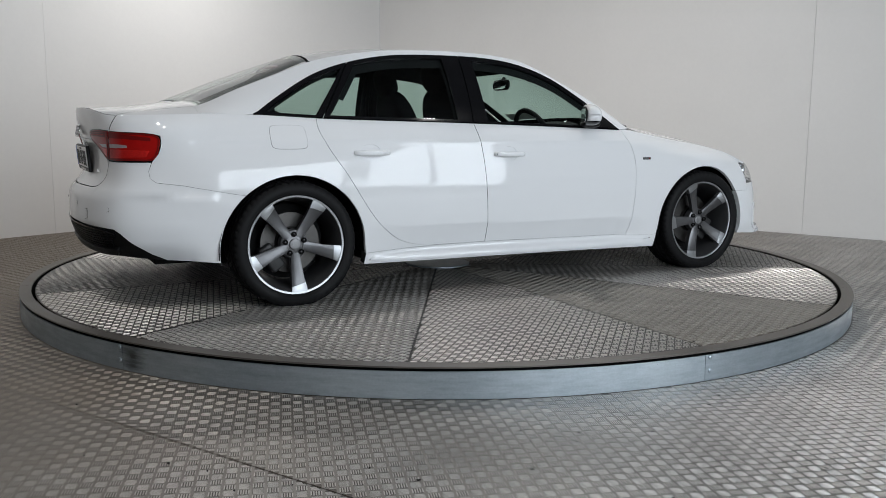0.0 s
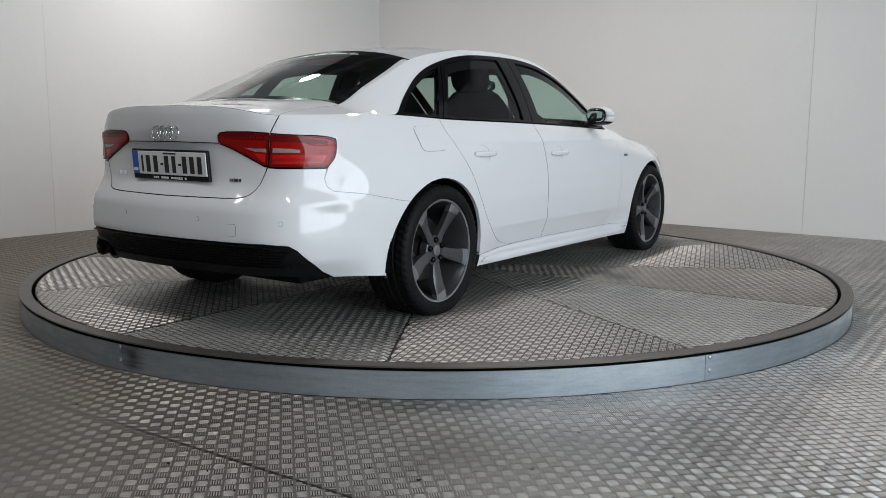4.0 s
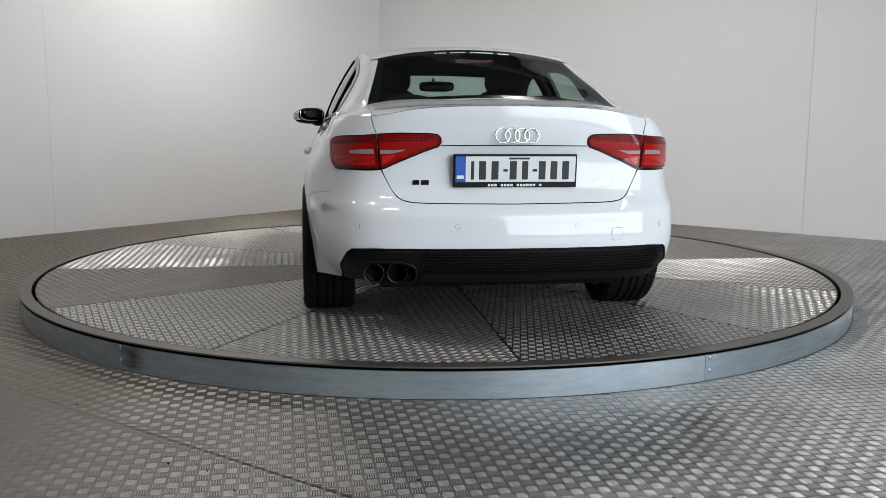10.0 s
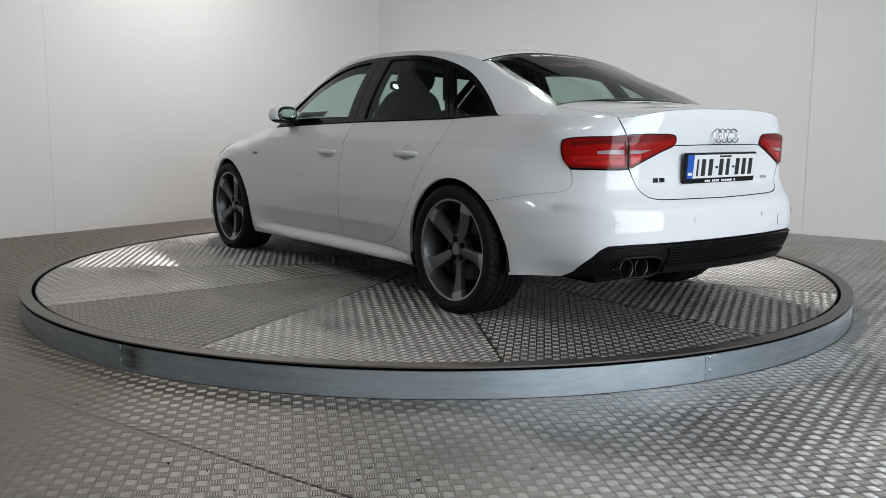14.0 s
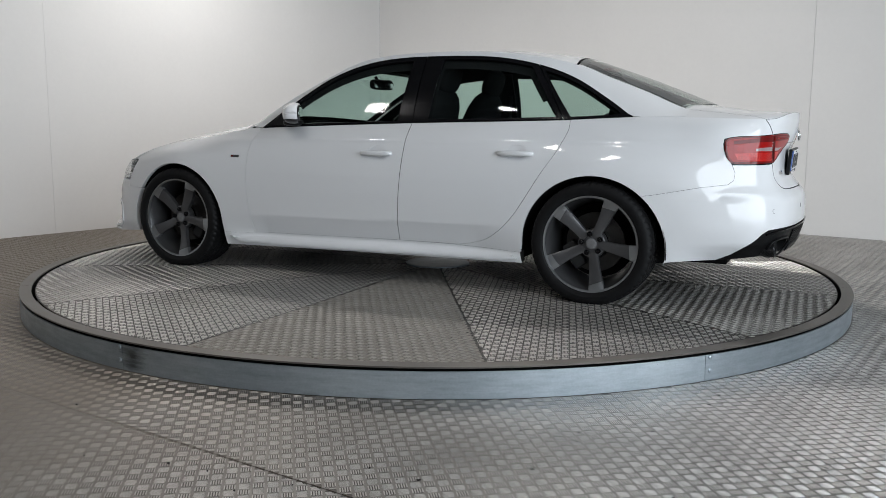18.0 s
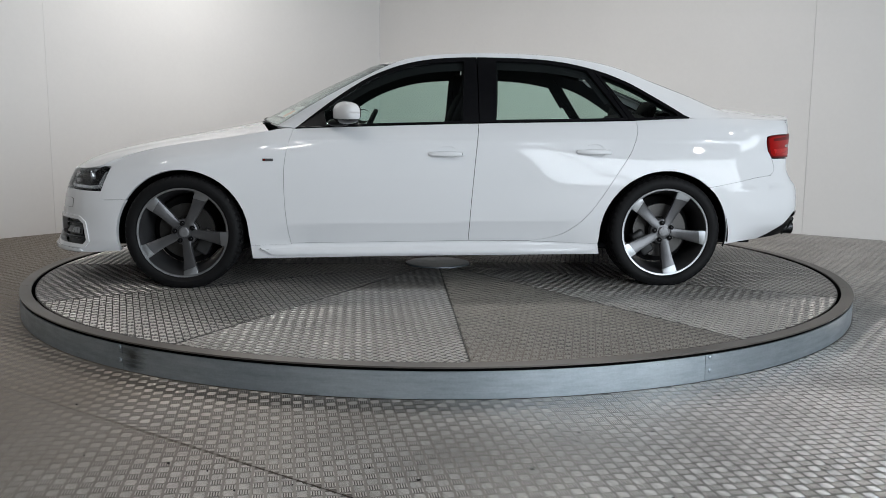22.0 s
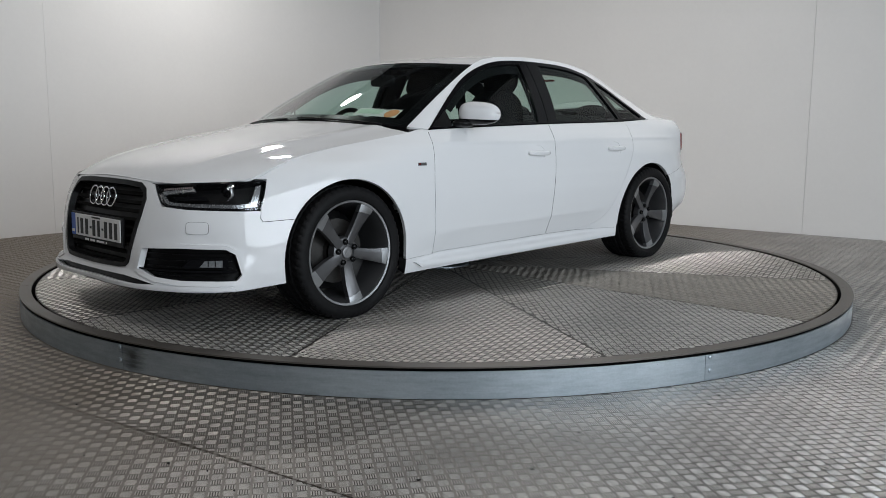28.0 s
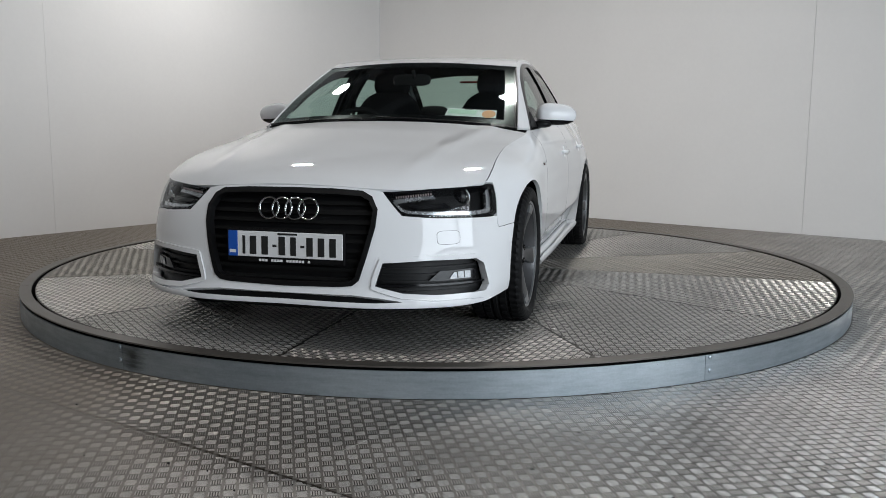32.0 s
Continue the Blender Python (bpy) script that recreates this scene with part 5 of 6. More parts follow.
TAIL_I = [(s_rear(0.606), 0.894), (s_rear(0.50), 0.899), (s_rear(0.38), 0.898), (s_rear(0.34), 0.894), (s_rear(0.326), 0.882), (s_rear(0.324), 0.862), (s_rear(0.336), 0.845), (s_rear(0.40), 0.823), (s_rear(0.50), 0.783), (s_rear(0.575), 0.752), (s_rear(0.594), 0.752), (s_rear(0.602), 0.82)]
tail_o = panel("tail_lamp", S, TAIL_O, REDLENS, car, h=0.016, gap=0.0025, flange=0.03, lift=0.001, crown=0.006, crown_reach=0.025, label="red tail lamp on the wing")
panel("lamp_seat", S, TAIL_O, GLOSSBLK, tail_o, h=0.02, gap=-0.003, flange=0.02, lift=-0.002)
tail_i = panel("tail_lamp_inner", S, TAIL_I, REDLENS, lid, h=0.014, gap=0.0025, flange=0.02, lift=0.002, crown=0.006, crown_reach=0.025, label="red tail lamp on the boot lid")
panel("lamp_seat", S, TAIL_I, GLOSSBLK, tail_i, h=0.02, gap=-0.003, flange=0.003, lift=0.0015)
for lamp, outline in ((tail_o, TAIL_O), (tail_i, TAIL_I)):
    loop = [np.array(q) for q in even([np.array(v) for v in outline], 0.012)]
    panel("lamp_border", S, [tuple(p) for p in shrink(loop, 0.004)], REDDARK, lamp, holes=[[tuple(p) for p in shrink(loop, 0.011)]], h=0.012, gap=0, flange=0.001, lift=0.0070, label="dark red lamp border")
panel("reflector_field", S, [(s_at_x(-2.105), 0.800), (s_rear(0.735), 0.803), (s_rear(0.622), 0.803), (s_rear(0.618), 0.764), (s_rear(0.72), 0.764), (s_at_x(-2.125), 0.768)], REDBRIGHT, tail_o, h=0.012, gap=0, flange=0.001, lift=0.0074, label="bright red reflector field")
for k in range(7):
    z = 0.768 + 0.005 * k
    panel("reflector_rib", S, [(s_at_x(-2.125), z), (s_rear(0.72), z), (s_rear(0.620), z), (s_rear(0.620), z + 0.0014), (s_rear(0.72), z + 0.0014), (s_at_x(-2.125), z + 0.0014)], REDDARK, tail_o, h=0.03, gap=0, flange=0, lift=0.0088)
panel("reflector_field", S, [(s_rear(0.586), 0.806), (s_rear(0.52), 0.808), (s_rear(0.56), 0.776), (s_rear(0.582), 0.768)], REDBRIGHT, tail_i, h=0.012, gap=0, flange=0.001, lift=0.0084, label="bright red reflector field")
panel("led_band", S, [(s_rear(0.59), 0.884), (s_rear(0.36), 0.886), (s_rear(0.352), 0.872), (s_rear(0.59), 0.862)], REDDARK, tail_i, h=0.02, gap=0, flange=0, lift=0.0088, label="dark red diode band")
panel("led_band", S, [(s_at_x(-2.10), 0.862), (s_rear(0.72), 0.876), (s_rear(0.622), 0.882), (s_rear(0.622), 0.860), (s_rear(0.72), 0.856), (s_at_x(-2.10), 0.846)], REDDARK, tail_o, h=0.02, gap=0, flange=0, lift=0.0078, label="dark red diode band")
panel("reversing_lens", S, [(s_rear(0.592), 0.830), (s_rear(0.53), 0.829), (s_rear(0.47), 0.833), (s_rear(0.53), 0.816), (s_rear(0.592), 0.813)], CLEARLENS, tail_i, h=0.02, gap=0, flange=0, lift=0.0090, label="clear reversing lens")
panel("reversing_lens", S, [(s_rear(0.625), 0.832), (s_rear(0.70), 0.829), (s_rear(0.735), 0.824), (s_rear(0.735), 0.812), (s_rear(0.70), 0.812), (s_rear(0.622), 0.812)], CLEARLENS, tail_o, h=0.02, gap=0, flange=0, lift=0.0080, label="clear reversing lens")
for k in range(12):
    y = 0.365 + 0.018 * k
    panel("diode", S, oval(s_rear(y), 0.876, 0.005, 0.004, 8, 2), REDLENS, tail_i, h=0.02, gap=0, flange=0.001, lift=0.0098)
# black strip laid on the lid in place of the lip's shadow
panel("boot_lip_shadow", S2, rear_pts([(0.325, 0.8505), (0.0, 0.8535)]) + [(2 * S_END - s_rear(0.325), 0.8505), (2 * S_END - s_rear(0.325), 0.847)] + rear_pts([(0.0, 0.850), (0.325, 0.847)]), GLOSSBLK, lid, h=0.03, gap=0, flange=0.002, lift=0.002, both=False, label="dark strip standing in for the shadow under the boot lip")

# ---- grille, intakes, rear insert ----
gl = mirror_loop(GR)
grille = panel("grille", SF, gl, SATINBLK, car, h=0.03, gap=-0.006, flange=0.01, lift=-0.045, both=False, label="black single-frame grille")
panel("grille_frame", SF, gl, SATINBLK, grille, holes=[[tuple(p) for p in shrink([np.array(q) for q in even([np.array(v) for v in gl], 0.02)], 0.020)]], h=0.012, gap=-0.001, flange=0.03, lift=0.004, both=False, label="black grille frame")


def grille_half(z):
    P = np.array([q for q in GR if True])
    return float(np.interp(-z, -P[3:, 1], P[3:, 0])) if z < 0.61 else float(np.interp(-z, -P[:4, 1], P[:4, 0]))


for k in range(9):
    z = 0.292 + 0.040 * k
    w = min(grille_half(z), grille_half(z + 0.016)) - 0.012
    panel("slat", SF, [(s, z) for s in np.linspace(-w, w, 12)] + [(s, z + 0.015) for s in np.linspace(w, -w, 12)], UNDER, grille, h=0.05, gap=0, flange=0.03, lift=-0.026, both=False)
for side in (1, -1):
    fog_loop = [(side * s, z) for s, z in FOG]
    inta = panel("side_intake", SF, fog_loop, SATINBLK, front_bumper, h=0.03, gap=-0.005, flange=0.005, lift=-0.045, both=False, label="black side air intake")
    for k in range(4):
        z = 0.262 + 0.028 * k
        panel("intake_bar", SF, [(side * s, z) for s in np.linspace(s_front(0.42), s_front(0.775), 8)] + [(side * s, z + 0.007) for s in np.linspace(s_front(0.775), s_front(0.42), 8)], SATINBLK, inta, h=0.05, gap=0, flange=0.012, lift=-0.026, both=False)
    panel("intake_blade", SF, [(side * s, 0.276) for s in np.linspace(s_front(0.39), s_front(0.79), 8)] + [(side * s, 0.284) for s in np.linspace(s_front(0.79), s_front(0.39), 8)], GLOSSBLK, inta, h=0.04, gap=0, flange=0.03, lift=-0.004, both=False, label="black blade across the intake")
    fl = panel("fog_lamp", SF, [(side * s, z) for s, z in [(s_front(0.60), 0.295), (s_front(0.64), 0.332), (s_front(0.765), 0.336), (s_front(0.765), 0.293)]], GLOSSBLK, front_bumper, h=0.02, gap=0, flange=0.03, lift=-0.018, both=False, label="rectangular fog lamp")
    panel("fog_lens", SF, [(side * s, z) for s, z in [(s_front(0.672), 0.299), (s_front(0.690), 0.326), (s_front(0.748), 0.329), (s_front(0.748), 0.299)]], FOGLENS, fl, h=0.02, gap=0, flange=0.002, lift=-0.013, both=False, label="silver fog lamp reflector")
    for k in range(2):
        y = 0.700 + 0.024 * k
        panel("lens_rib", SF, [(side * s, z) for s, z in [(s_front(y), 0.300), (s_front(y), 0.326), (s_front(y + 0.003), 0.326), (s_front(y + 0.003), 0.300)]], GLOSSBLK, fl, h=0.02, gap=0, flange=0.001, lift=-0.0115, both=False)
    # white brow round the intake
    brow = [np.array(p) for p in fog_loop]
    panel("intake_brow", SF, [tuple(p) for p in shrink(even(brow, 0.02), -0.022)], PAINT, front_bumper, holes=[fog_loop], h=0.012, gap=0.0005, flange=0.016, lift=0.007, both=False, label="raised white intake surround", shade_edges=False)
low = mirror_loop(LOW)
panel("lower_intake", SF, low, SATINBLK, front_bumper, h=0.03, gap=-0.005, flange=0, lift=-0.03, both=False)
lip = mirror_loop(front_pts([(0.0, 0.212), (0.30, 0.210), (0.50, 0.212), (0.68, 0.214)]) + [(s_front(0.775), 0.210), (s_front(0.785), 0.198)] + front_pts([(0.68, 0.196), (0.50, 0.194), (0.0, 0.196)]))
panel("front_lip", SF, lip, PAINT, front_bumper, h=0.02, gap=0, flange=0.03, lift=0.012, both=False, label="white front lip", shade_edges=False)
skirt = mirror_loop(front_pts([(0.0, 0.195), (0.50, 0.192), (0.72, 0.194), (0.72, 0.160), (0.50, 0.152), (0.0, 0.152)]))
panel("chin_skirt", SF, skirt, SATINBLK, front_bumper, h=0.03, gap=0, flange=0.02, lift=-0.03, both=False)

for k in range(6):
    z = 0.328 + 0.0125 * k
    y1 = 0.655 + 0.008 * k
    lo = (0.40 if z < 0.395 else 0.62)
    a, b = s_rear(lo), 2 * S_END - s_rear(y1)
    panel("mesh_bar", S2, [(s, z) for s in np.linspace(a, b, 16)] + [(s, z + 0.005) for s in np.linspace(b, a, 16)], SATINBLK, insert, h=0.06, gap=0, flange=0.008, lift=0.004, both=False)
for k in range(46):
    y = 0.40 - 0.0235 * k
    s0 = s_rear(y) if y >= 0 else 2 * S_END - s_rear(-y)
    panel("mesh_rib", S2, [(s0, 0.322), (s0 + 0.004, 0.322), (s0 + 0.010, 0.396), (s0 + 0.006, 0.396)], SATINBLK, insert, h=0.09, gap=0, flange=0.006, lift=0.003, both=False)
ta, tb = s_rear(0.695), 2 * S_END - s_rear(0.695)
panel("insert_frame", S2, [(s, z) for s, z in zip(np.linspace(ta, tb, 30), [0.395 + 0.022 * (1 - abs(i / 14.5 - 1) ** 8) for i in range(30)])] + [(s, z) for s, z in zip(np.linspace(tb, ta, 30), [0.388 + 0.020 * (1 - abs(i / 14.5 - 1) ** 8) for i in range(30)])], GLOSSBLK, insert, h=0.03, gap=0, flange=0.012, lift=0.006, both=False)
panel("insert_lip", S2, [(s, 0.318) for s in np.linspace(s_rear(0.41), 2 * S_END - s_rear(0.69), 24)] + [(s, 0.284) for s in np.linspace(2 * S_END - s_rear(0.66), s_rear(0.41), 24)], SATINBLK, insert, h=0.03, gap=0, flange=0.03, lift=0.012, both=False, label="black lower lip")

# twin exhaust tips, left side
for y in (0.596, 0.498):
    m = Matrix.Translation((-2.264, y, 0.311)) @ Matrix.Rotation(-math.pi / 2, 4, "Y")
    tip = part("exhaust_tip", lathe_bm([(0.040, -0.22), (0.041, 0.0), (0.043, 0.028), (0.0415, 0.032), (0.038, 0.028), (0.036, -0.05)], 40, m), DARKCHROME, car, "dark chrome exhaust tip", smooth=True)
    part("pipe_bore", lathe_bm([(0.036, -0.045), (0.0005, -0.05)], 24, m), DARKGAP, tip)
    part("tip_ring", lathe_bm([(0.0425, 0.024), (0.0445, 0.030), (0.0420, 0.034), (0.0385, 0.029)], 40, m), DARKCHROME, tip, smooth=True)
hoop = []
for q, z in oval(s_rear(0.545), 0.314, 0.121, 0.050, 40, 3.0):
    p = S(q, z)
    hoop.append((p[0] - 0.002, p[1], p[2]))
tube("exhaust_surround", hoop, 0.006, SATINBLK, insert, "black hoop round the exhaust tips", 8, True)

# ---- badges and plates ----
def ring_row(x, z, r, thick, front, parent):
    """Four overlapping chrome rings on the car's nose or tail."""
    step = r * 1.35
    sg = 1 if front else -1
    badge = None
    for k in range(4):
        y = (k - 1.5) * step
        off = -0.10 * y * y * sg
        tilt = radians(-12 if front else 10) * sg
        pts = [(x + off + math.tan(tilt) * r * math.sin(a) * sg, y + r * math.cos(a), z + r * math.sin(a)) for a in [2 * math.pi * i / 36 for i in range(36)]]
        tube("badge_ring", pts, thick, CHROME, parent, "chrome ring of the badge", 8, True)


ring_row(2.214, 0.584, 0.0440, 0.0048, True, grille)
ring_row(-2.346, 0.892, 0.0305, 0.0034, False, lid)


def number_plate(front):
    """Plate in its holder; what is printed on it is shown as plain bars."""
    sg = 1 if front else -1
    name_par = front_bumper if front else lid
    x, z, tilt = (2.258, 0.4305, -1.0) if front else (-2.330, 0.748, 4.5)
    m = Matrix.Translation((x, 0, z)) @ Matrix.Rotation(radians(90 if front else -90), 4, "Z") @ Matrix.Rotation(radians(tilt), 4, "X")
    # plate space: x to the viewer's right, y into the car, z up
    put = lambda bm: (bmesh.ops.transform(bm, matrix=m, verts=bm.verts), bm)[1]
    holder = part("plate_holder", put(box_bm(-0.266, 0.266, 0.0, 0.018, -0.074, 0.066, 0.005)), SATINBLK, name_par, "black plate holder")
    plate = part("number_plate", put(box_bm(-0.258, 0.258, -0.004, 0.002, -0.0505, 0.0575, 0.003)), WHITEPLATE, holder, "white number plate with blue end band")
    part("blue_band", put(box_bm(-0.258, -0.214, -0.0050, 0.001, -0.0505, 0.0575, 0.002)), BLUEPLATE, holder, "blue end band")
    part("band_mark", put(box_bm(-0.252, -0.222, -0.0056, 0.0, -0.036, -0.022)), WHITEINK, holder)
    glyphs = [(-0.192, 0.020), (-0.158, 0.045), (-0.105, 0.046), (-0.027, 0.046), (0.026, 0.040), (0.098, 0.045), (0.149, 0.045), (0.200, 0.045)]
    for gx, gw in glyphs:
        part("character_bar", put(box_bm(gx, gx + gw * 0.66, -0.0058, 0.0, -0.040, 0.038, 0.002)), INK, holder)
    for gx in (-0.054, 0.072):
        part("dash_bar", put(box_bm(gx, gx + 0.018, -0.0058, 0.0, -0.006, 0.004)), INK, holder)
    part("caption_bar", put(box_bm(-0.030, 0.058, -0.0056, 0.0, 0.045, 0.053)), INK, holder)
    for k in range(17):
        if k not in (3, 8, 15):
            part("holder_caption", put(box_bm(-0.118 + k * 0.0138, -0.118 + k * 0.0138 + 0.0105, -0.0012, 0.004, -0.069, -0.059)), WHITEINK, holder)


number_plate(True)
number_plate(False)
for y0, bits in ((0.412, ((-0.036, 0.030, 0.020), (0.002, 0.034, 0.020))), (-0.414, ((-0.038, 0.022, 0.014), (-0.012, 0.024, 0.014), (0.016, 0.014, 0.014)))):
    for dy, w, hgt in bits:
        ya = y0 - dy
        za = 0.694 if y0 > 0 else 0.688
        sg = 1 if ya > 0 else -1
        s_of = lambda y: s_rear(y) if y >= 0 else 2 * S_END - s_rear(-y)
        a, b = s_of(ya), s_of(ya - w)
        panel("model_badge", S2, [(a, za - hgt / 2), (b, za - hgt / 2), (b, za + hgt / 2), (a, za + hgt / 2)], CHROME, lid, h=0.01, gap=0, flange=0.003, lift=0.004, both=False, label="small chrome model badge")
# lettering along the top of the rear window, as bars
for k in range(19):
    if k in (3, 8, 15):
        continue
    y = 0.20 - 0.0215 * k
    panel("window_lettering", REAR_SCREEN, [(0.048, y), (0.048, y - 0.016), (0.074, y - 0.016), (0.074, y)], WHITEINK, rg, h=0.03, gap=0, flange=0, lift=0.0022, both=False, scale=(LR, 1))
# paper in the windscreen's lower corner
stk = panel("windscreen_paper", SCREEN, [(0.80, 0.34), (0.80, 0.60), (0.90, 0.61), (0.90, 0.34)], PAPER, car, h=0.06, gap=0, flange=0, lift=-0.008, both=False, scale=(LW, 1), label="white and green paper notice inside the windscreen")
panel("paper_mark", SCREEN, oval(0.855, 0.565, 0.05 / LW * 0.8, 0.036, 20, 2), ORANGEPAPER, stk, h=0.03, gap=0, flange=0, lift=-0.0066, both=False, scale=(LW, 1))
panel("paper_band", SCREEN, [(0.815, 0.35), (0.815, 0.50), (0.875, 0.50), (0.875, 0.35)], GREENPAPER, stk, h=0.04, gap=0, flange=0, lift=-0.0066, both=False, scale=(LW, 1))
for k in range(2):
    panel("paper_heading", SCREEN, [(0.805, 0.43 + 0.06 * k), (0.805, 0.48 + 0.06 * k), (0.814, 0.48 + 0.06 * k), (0.814, 0.43 + 0.06 * k)], INK, stk, h=0.04, gap=0, flange=0, lift=-0.0062, both=False, scale=(LW, 1))


# ---- wheels ----
R_T, W_T = 0.331, 0.256
Z_AXLE = 0.313


def tyre_mesh(spin):
    """A low-profile tyre: sidewalls, four round grooves, slanted side grooves, pressed flat where it stands. The wheel's axis is y, its face looks to +y."""
    n = 216
    w = W_T / 2
    half = [(0.250, 0.104), (0.259, 0.113), (0.264, 0.120), (0.280, 0.127), (0.298, 0.127), (0.313, 0.122), (0.322, 0.114), (0.327, 0.104)]
    tread = [0.098, 0.070, 0.066, 0.056, 0.052, 0.026, 0.022, 0.012, 0.008]
    prof = list(half)
    for i, y in enumerate(tread):
        groove = i in (2, 3, 6, 7)
        prof.append((R_T - 0.0006 * (abs(y) / 0.1) ** 2 * 8 - (0.008 if groove else 0), y))
    prof = prof + [(r, -y) for r, y in prof[::-1]]
    V, F = [], []
    for k in range(n):
        for r, y in prof:
            lead = abs(y) * 60
            cutr = 0.0
            if abs(y) > 0.060 and r > 0.30 and (k + int(lead)) % 4 == 0:
                cutr = 0.006
            elif 0.024 < abs(y) <= 0.056 and r > 0.31 and (k + int(lead)) % 5 == 0:
                cutr = 0.005
            a = 2 * math.pi * k / n + radians(spin)
            z = (r - cutr) * math.sin(a)
            press = max(0.0, -Z_AXLE - 0.006 - z)
            bulge = 1 + 0.5 * max(0.0, -z / r) ** 12 * max(0.0, 1 - abs(r - 0.285) / 0.03) * 0.12
            V.append(((r - cutr) * math.cos(a), y * bulge, z + press))
    p = len(prof)
    for k in range(n):
        for i in range(p - 1):
            a, b = k * p + i, ((k + 1) % n) * p + i
            F.append((a, a + 1, b + 1, b))
    return V, F


def about_y(profile, n=64, close=False):
    """Turns (radius, y) pairs round the y axis."""
    return lathe_bm(profile, n, Matrix.Rotation(-math.pi / 2, 4, "X"), None, close)


def blade_mesh(r0, r1, tip):
    """One rotor blade of the wheel between two radii: wide, twisted, thick; leaning edges as on a propeller."""
    low = pchip((0.045, 0.07, 0.12, 0.17, 0.205, 0.248), (-0.022, -0.024, -0.029, -0.034, -0.038, -0.044))
    upp = pchip((0.045, 0.07, 0.12, 0.17, 0.205, 0.248), (0.026, 0.025, 0.026, 0.030, 0.035, 0.042))
    face = pchip((0.045, 0.07, 0.12, 0.17, 0.205, 0.248), (0.079, 0.081, 0.088, 0.096, 0.103, 0.108))
    nr, nv = (5, 4) if tip else (10, 6)
    V, F = [], []
    for back in (0, 1):
        for i in range(nr + 1):
            for j in range(nv + 1):
                t = j / nv
                r = r0 + (r1 - r0) * i / nr
                if (tip and i == 0) or (not tip and i == nr):
                    r += 0.016 * (0.5 - t)
                v = low(r) + (upp(r) - low(r)) * t
                twist = 0.010 * (1 - t) * max(0.0, 1 - ((r - 0.14) / 0.09) ** 2)
                y = face(r) - twist - 0.004 * (2 * t - 1) ** 4 - (0.028 if back else 0) + (0.0008 if tip else 0)
                V.append((-r, y, v))
    q = (nr + 1) * (nv + 1)
    ix = lambda b, i, j: b * q + i * (nv + 1) + j
    for i in range(nr):
        for j in range(nv):
            F.append((ix(0, i, j), ix(0, i, j + 1), ix(0, i + 1, j + 1), ix(0, i + 1, j)))
            F.append((ix(1, i, j), ix(1, i + 1, j), ix(1, i + 1, j + 1), ix(1, i, j + 1)))
    for i in range(nr):
        F.append((ix(0, i, 0), ix(0, i + 1, 0), ix(1, i + 1, 0), ix(1, i, 0)))
        F.append((ix(0, i + 1, nv), ix(0, i, nv), ix(1, i, nv), ix(1, i + 1, nv)))
    for j in range(nv):
        F.append((ix(0, nr, j), ix(0, nr, j + 1), ix(1, nr, j + 1), ix(1, nr, j)))
        F.append((ix(0, 0, j + 1), ix(0, 0, j), ix(1, 0, j), ix(1, 0, j + 1)))
    return V, F


def mesh_data(name, VF, material, smooth_deg=None):
    me = bpy.data.meshes.new(name)
    me.from_pydata([tuple(v) for v in VF[0]], [], VF[1])
    me.materials.append(material)
    bm = bmesh.new()
    bm.from_mesh(me)
    bmesh.ops.recalc_face_normals(bm, faces=bm.faces)
    if smooth_deg:
        for f in bm.faces:
            f.smooth = True
        for e in bm.edges:
            if len(e.link_faces) == 2 and e.calc_face_angle(0) > radians(smooth_deg):
                e.smooth = False
    bm.to_mesh(me)
    bm.free()
    return me


def bm_data(name, bm, material, smooth=True):
    bmesh.ops.recalc_face_normals(bm, faces=bm.faces)
    me = bpy.data.meshes.new(name)
    for f in bm.faces:
        f.smooth = smooth
        for e in f.edges:
            if len(e.link_faces) == 2 and e.calc_face_angle(0) > radians(35):
                e.smooth = False
    bm.to_mesh(me)
    bm.free()
    me.materials.append(material)
    return me


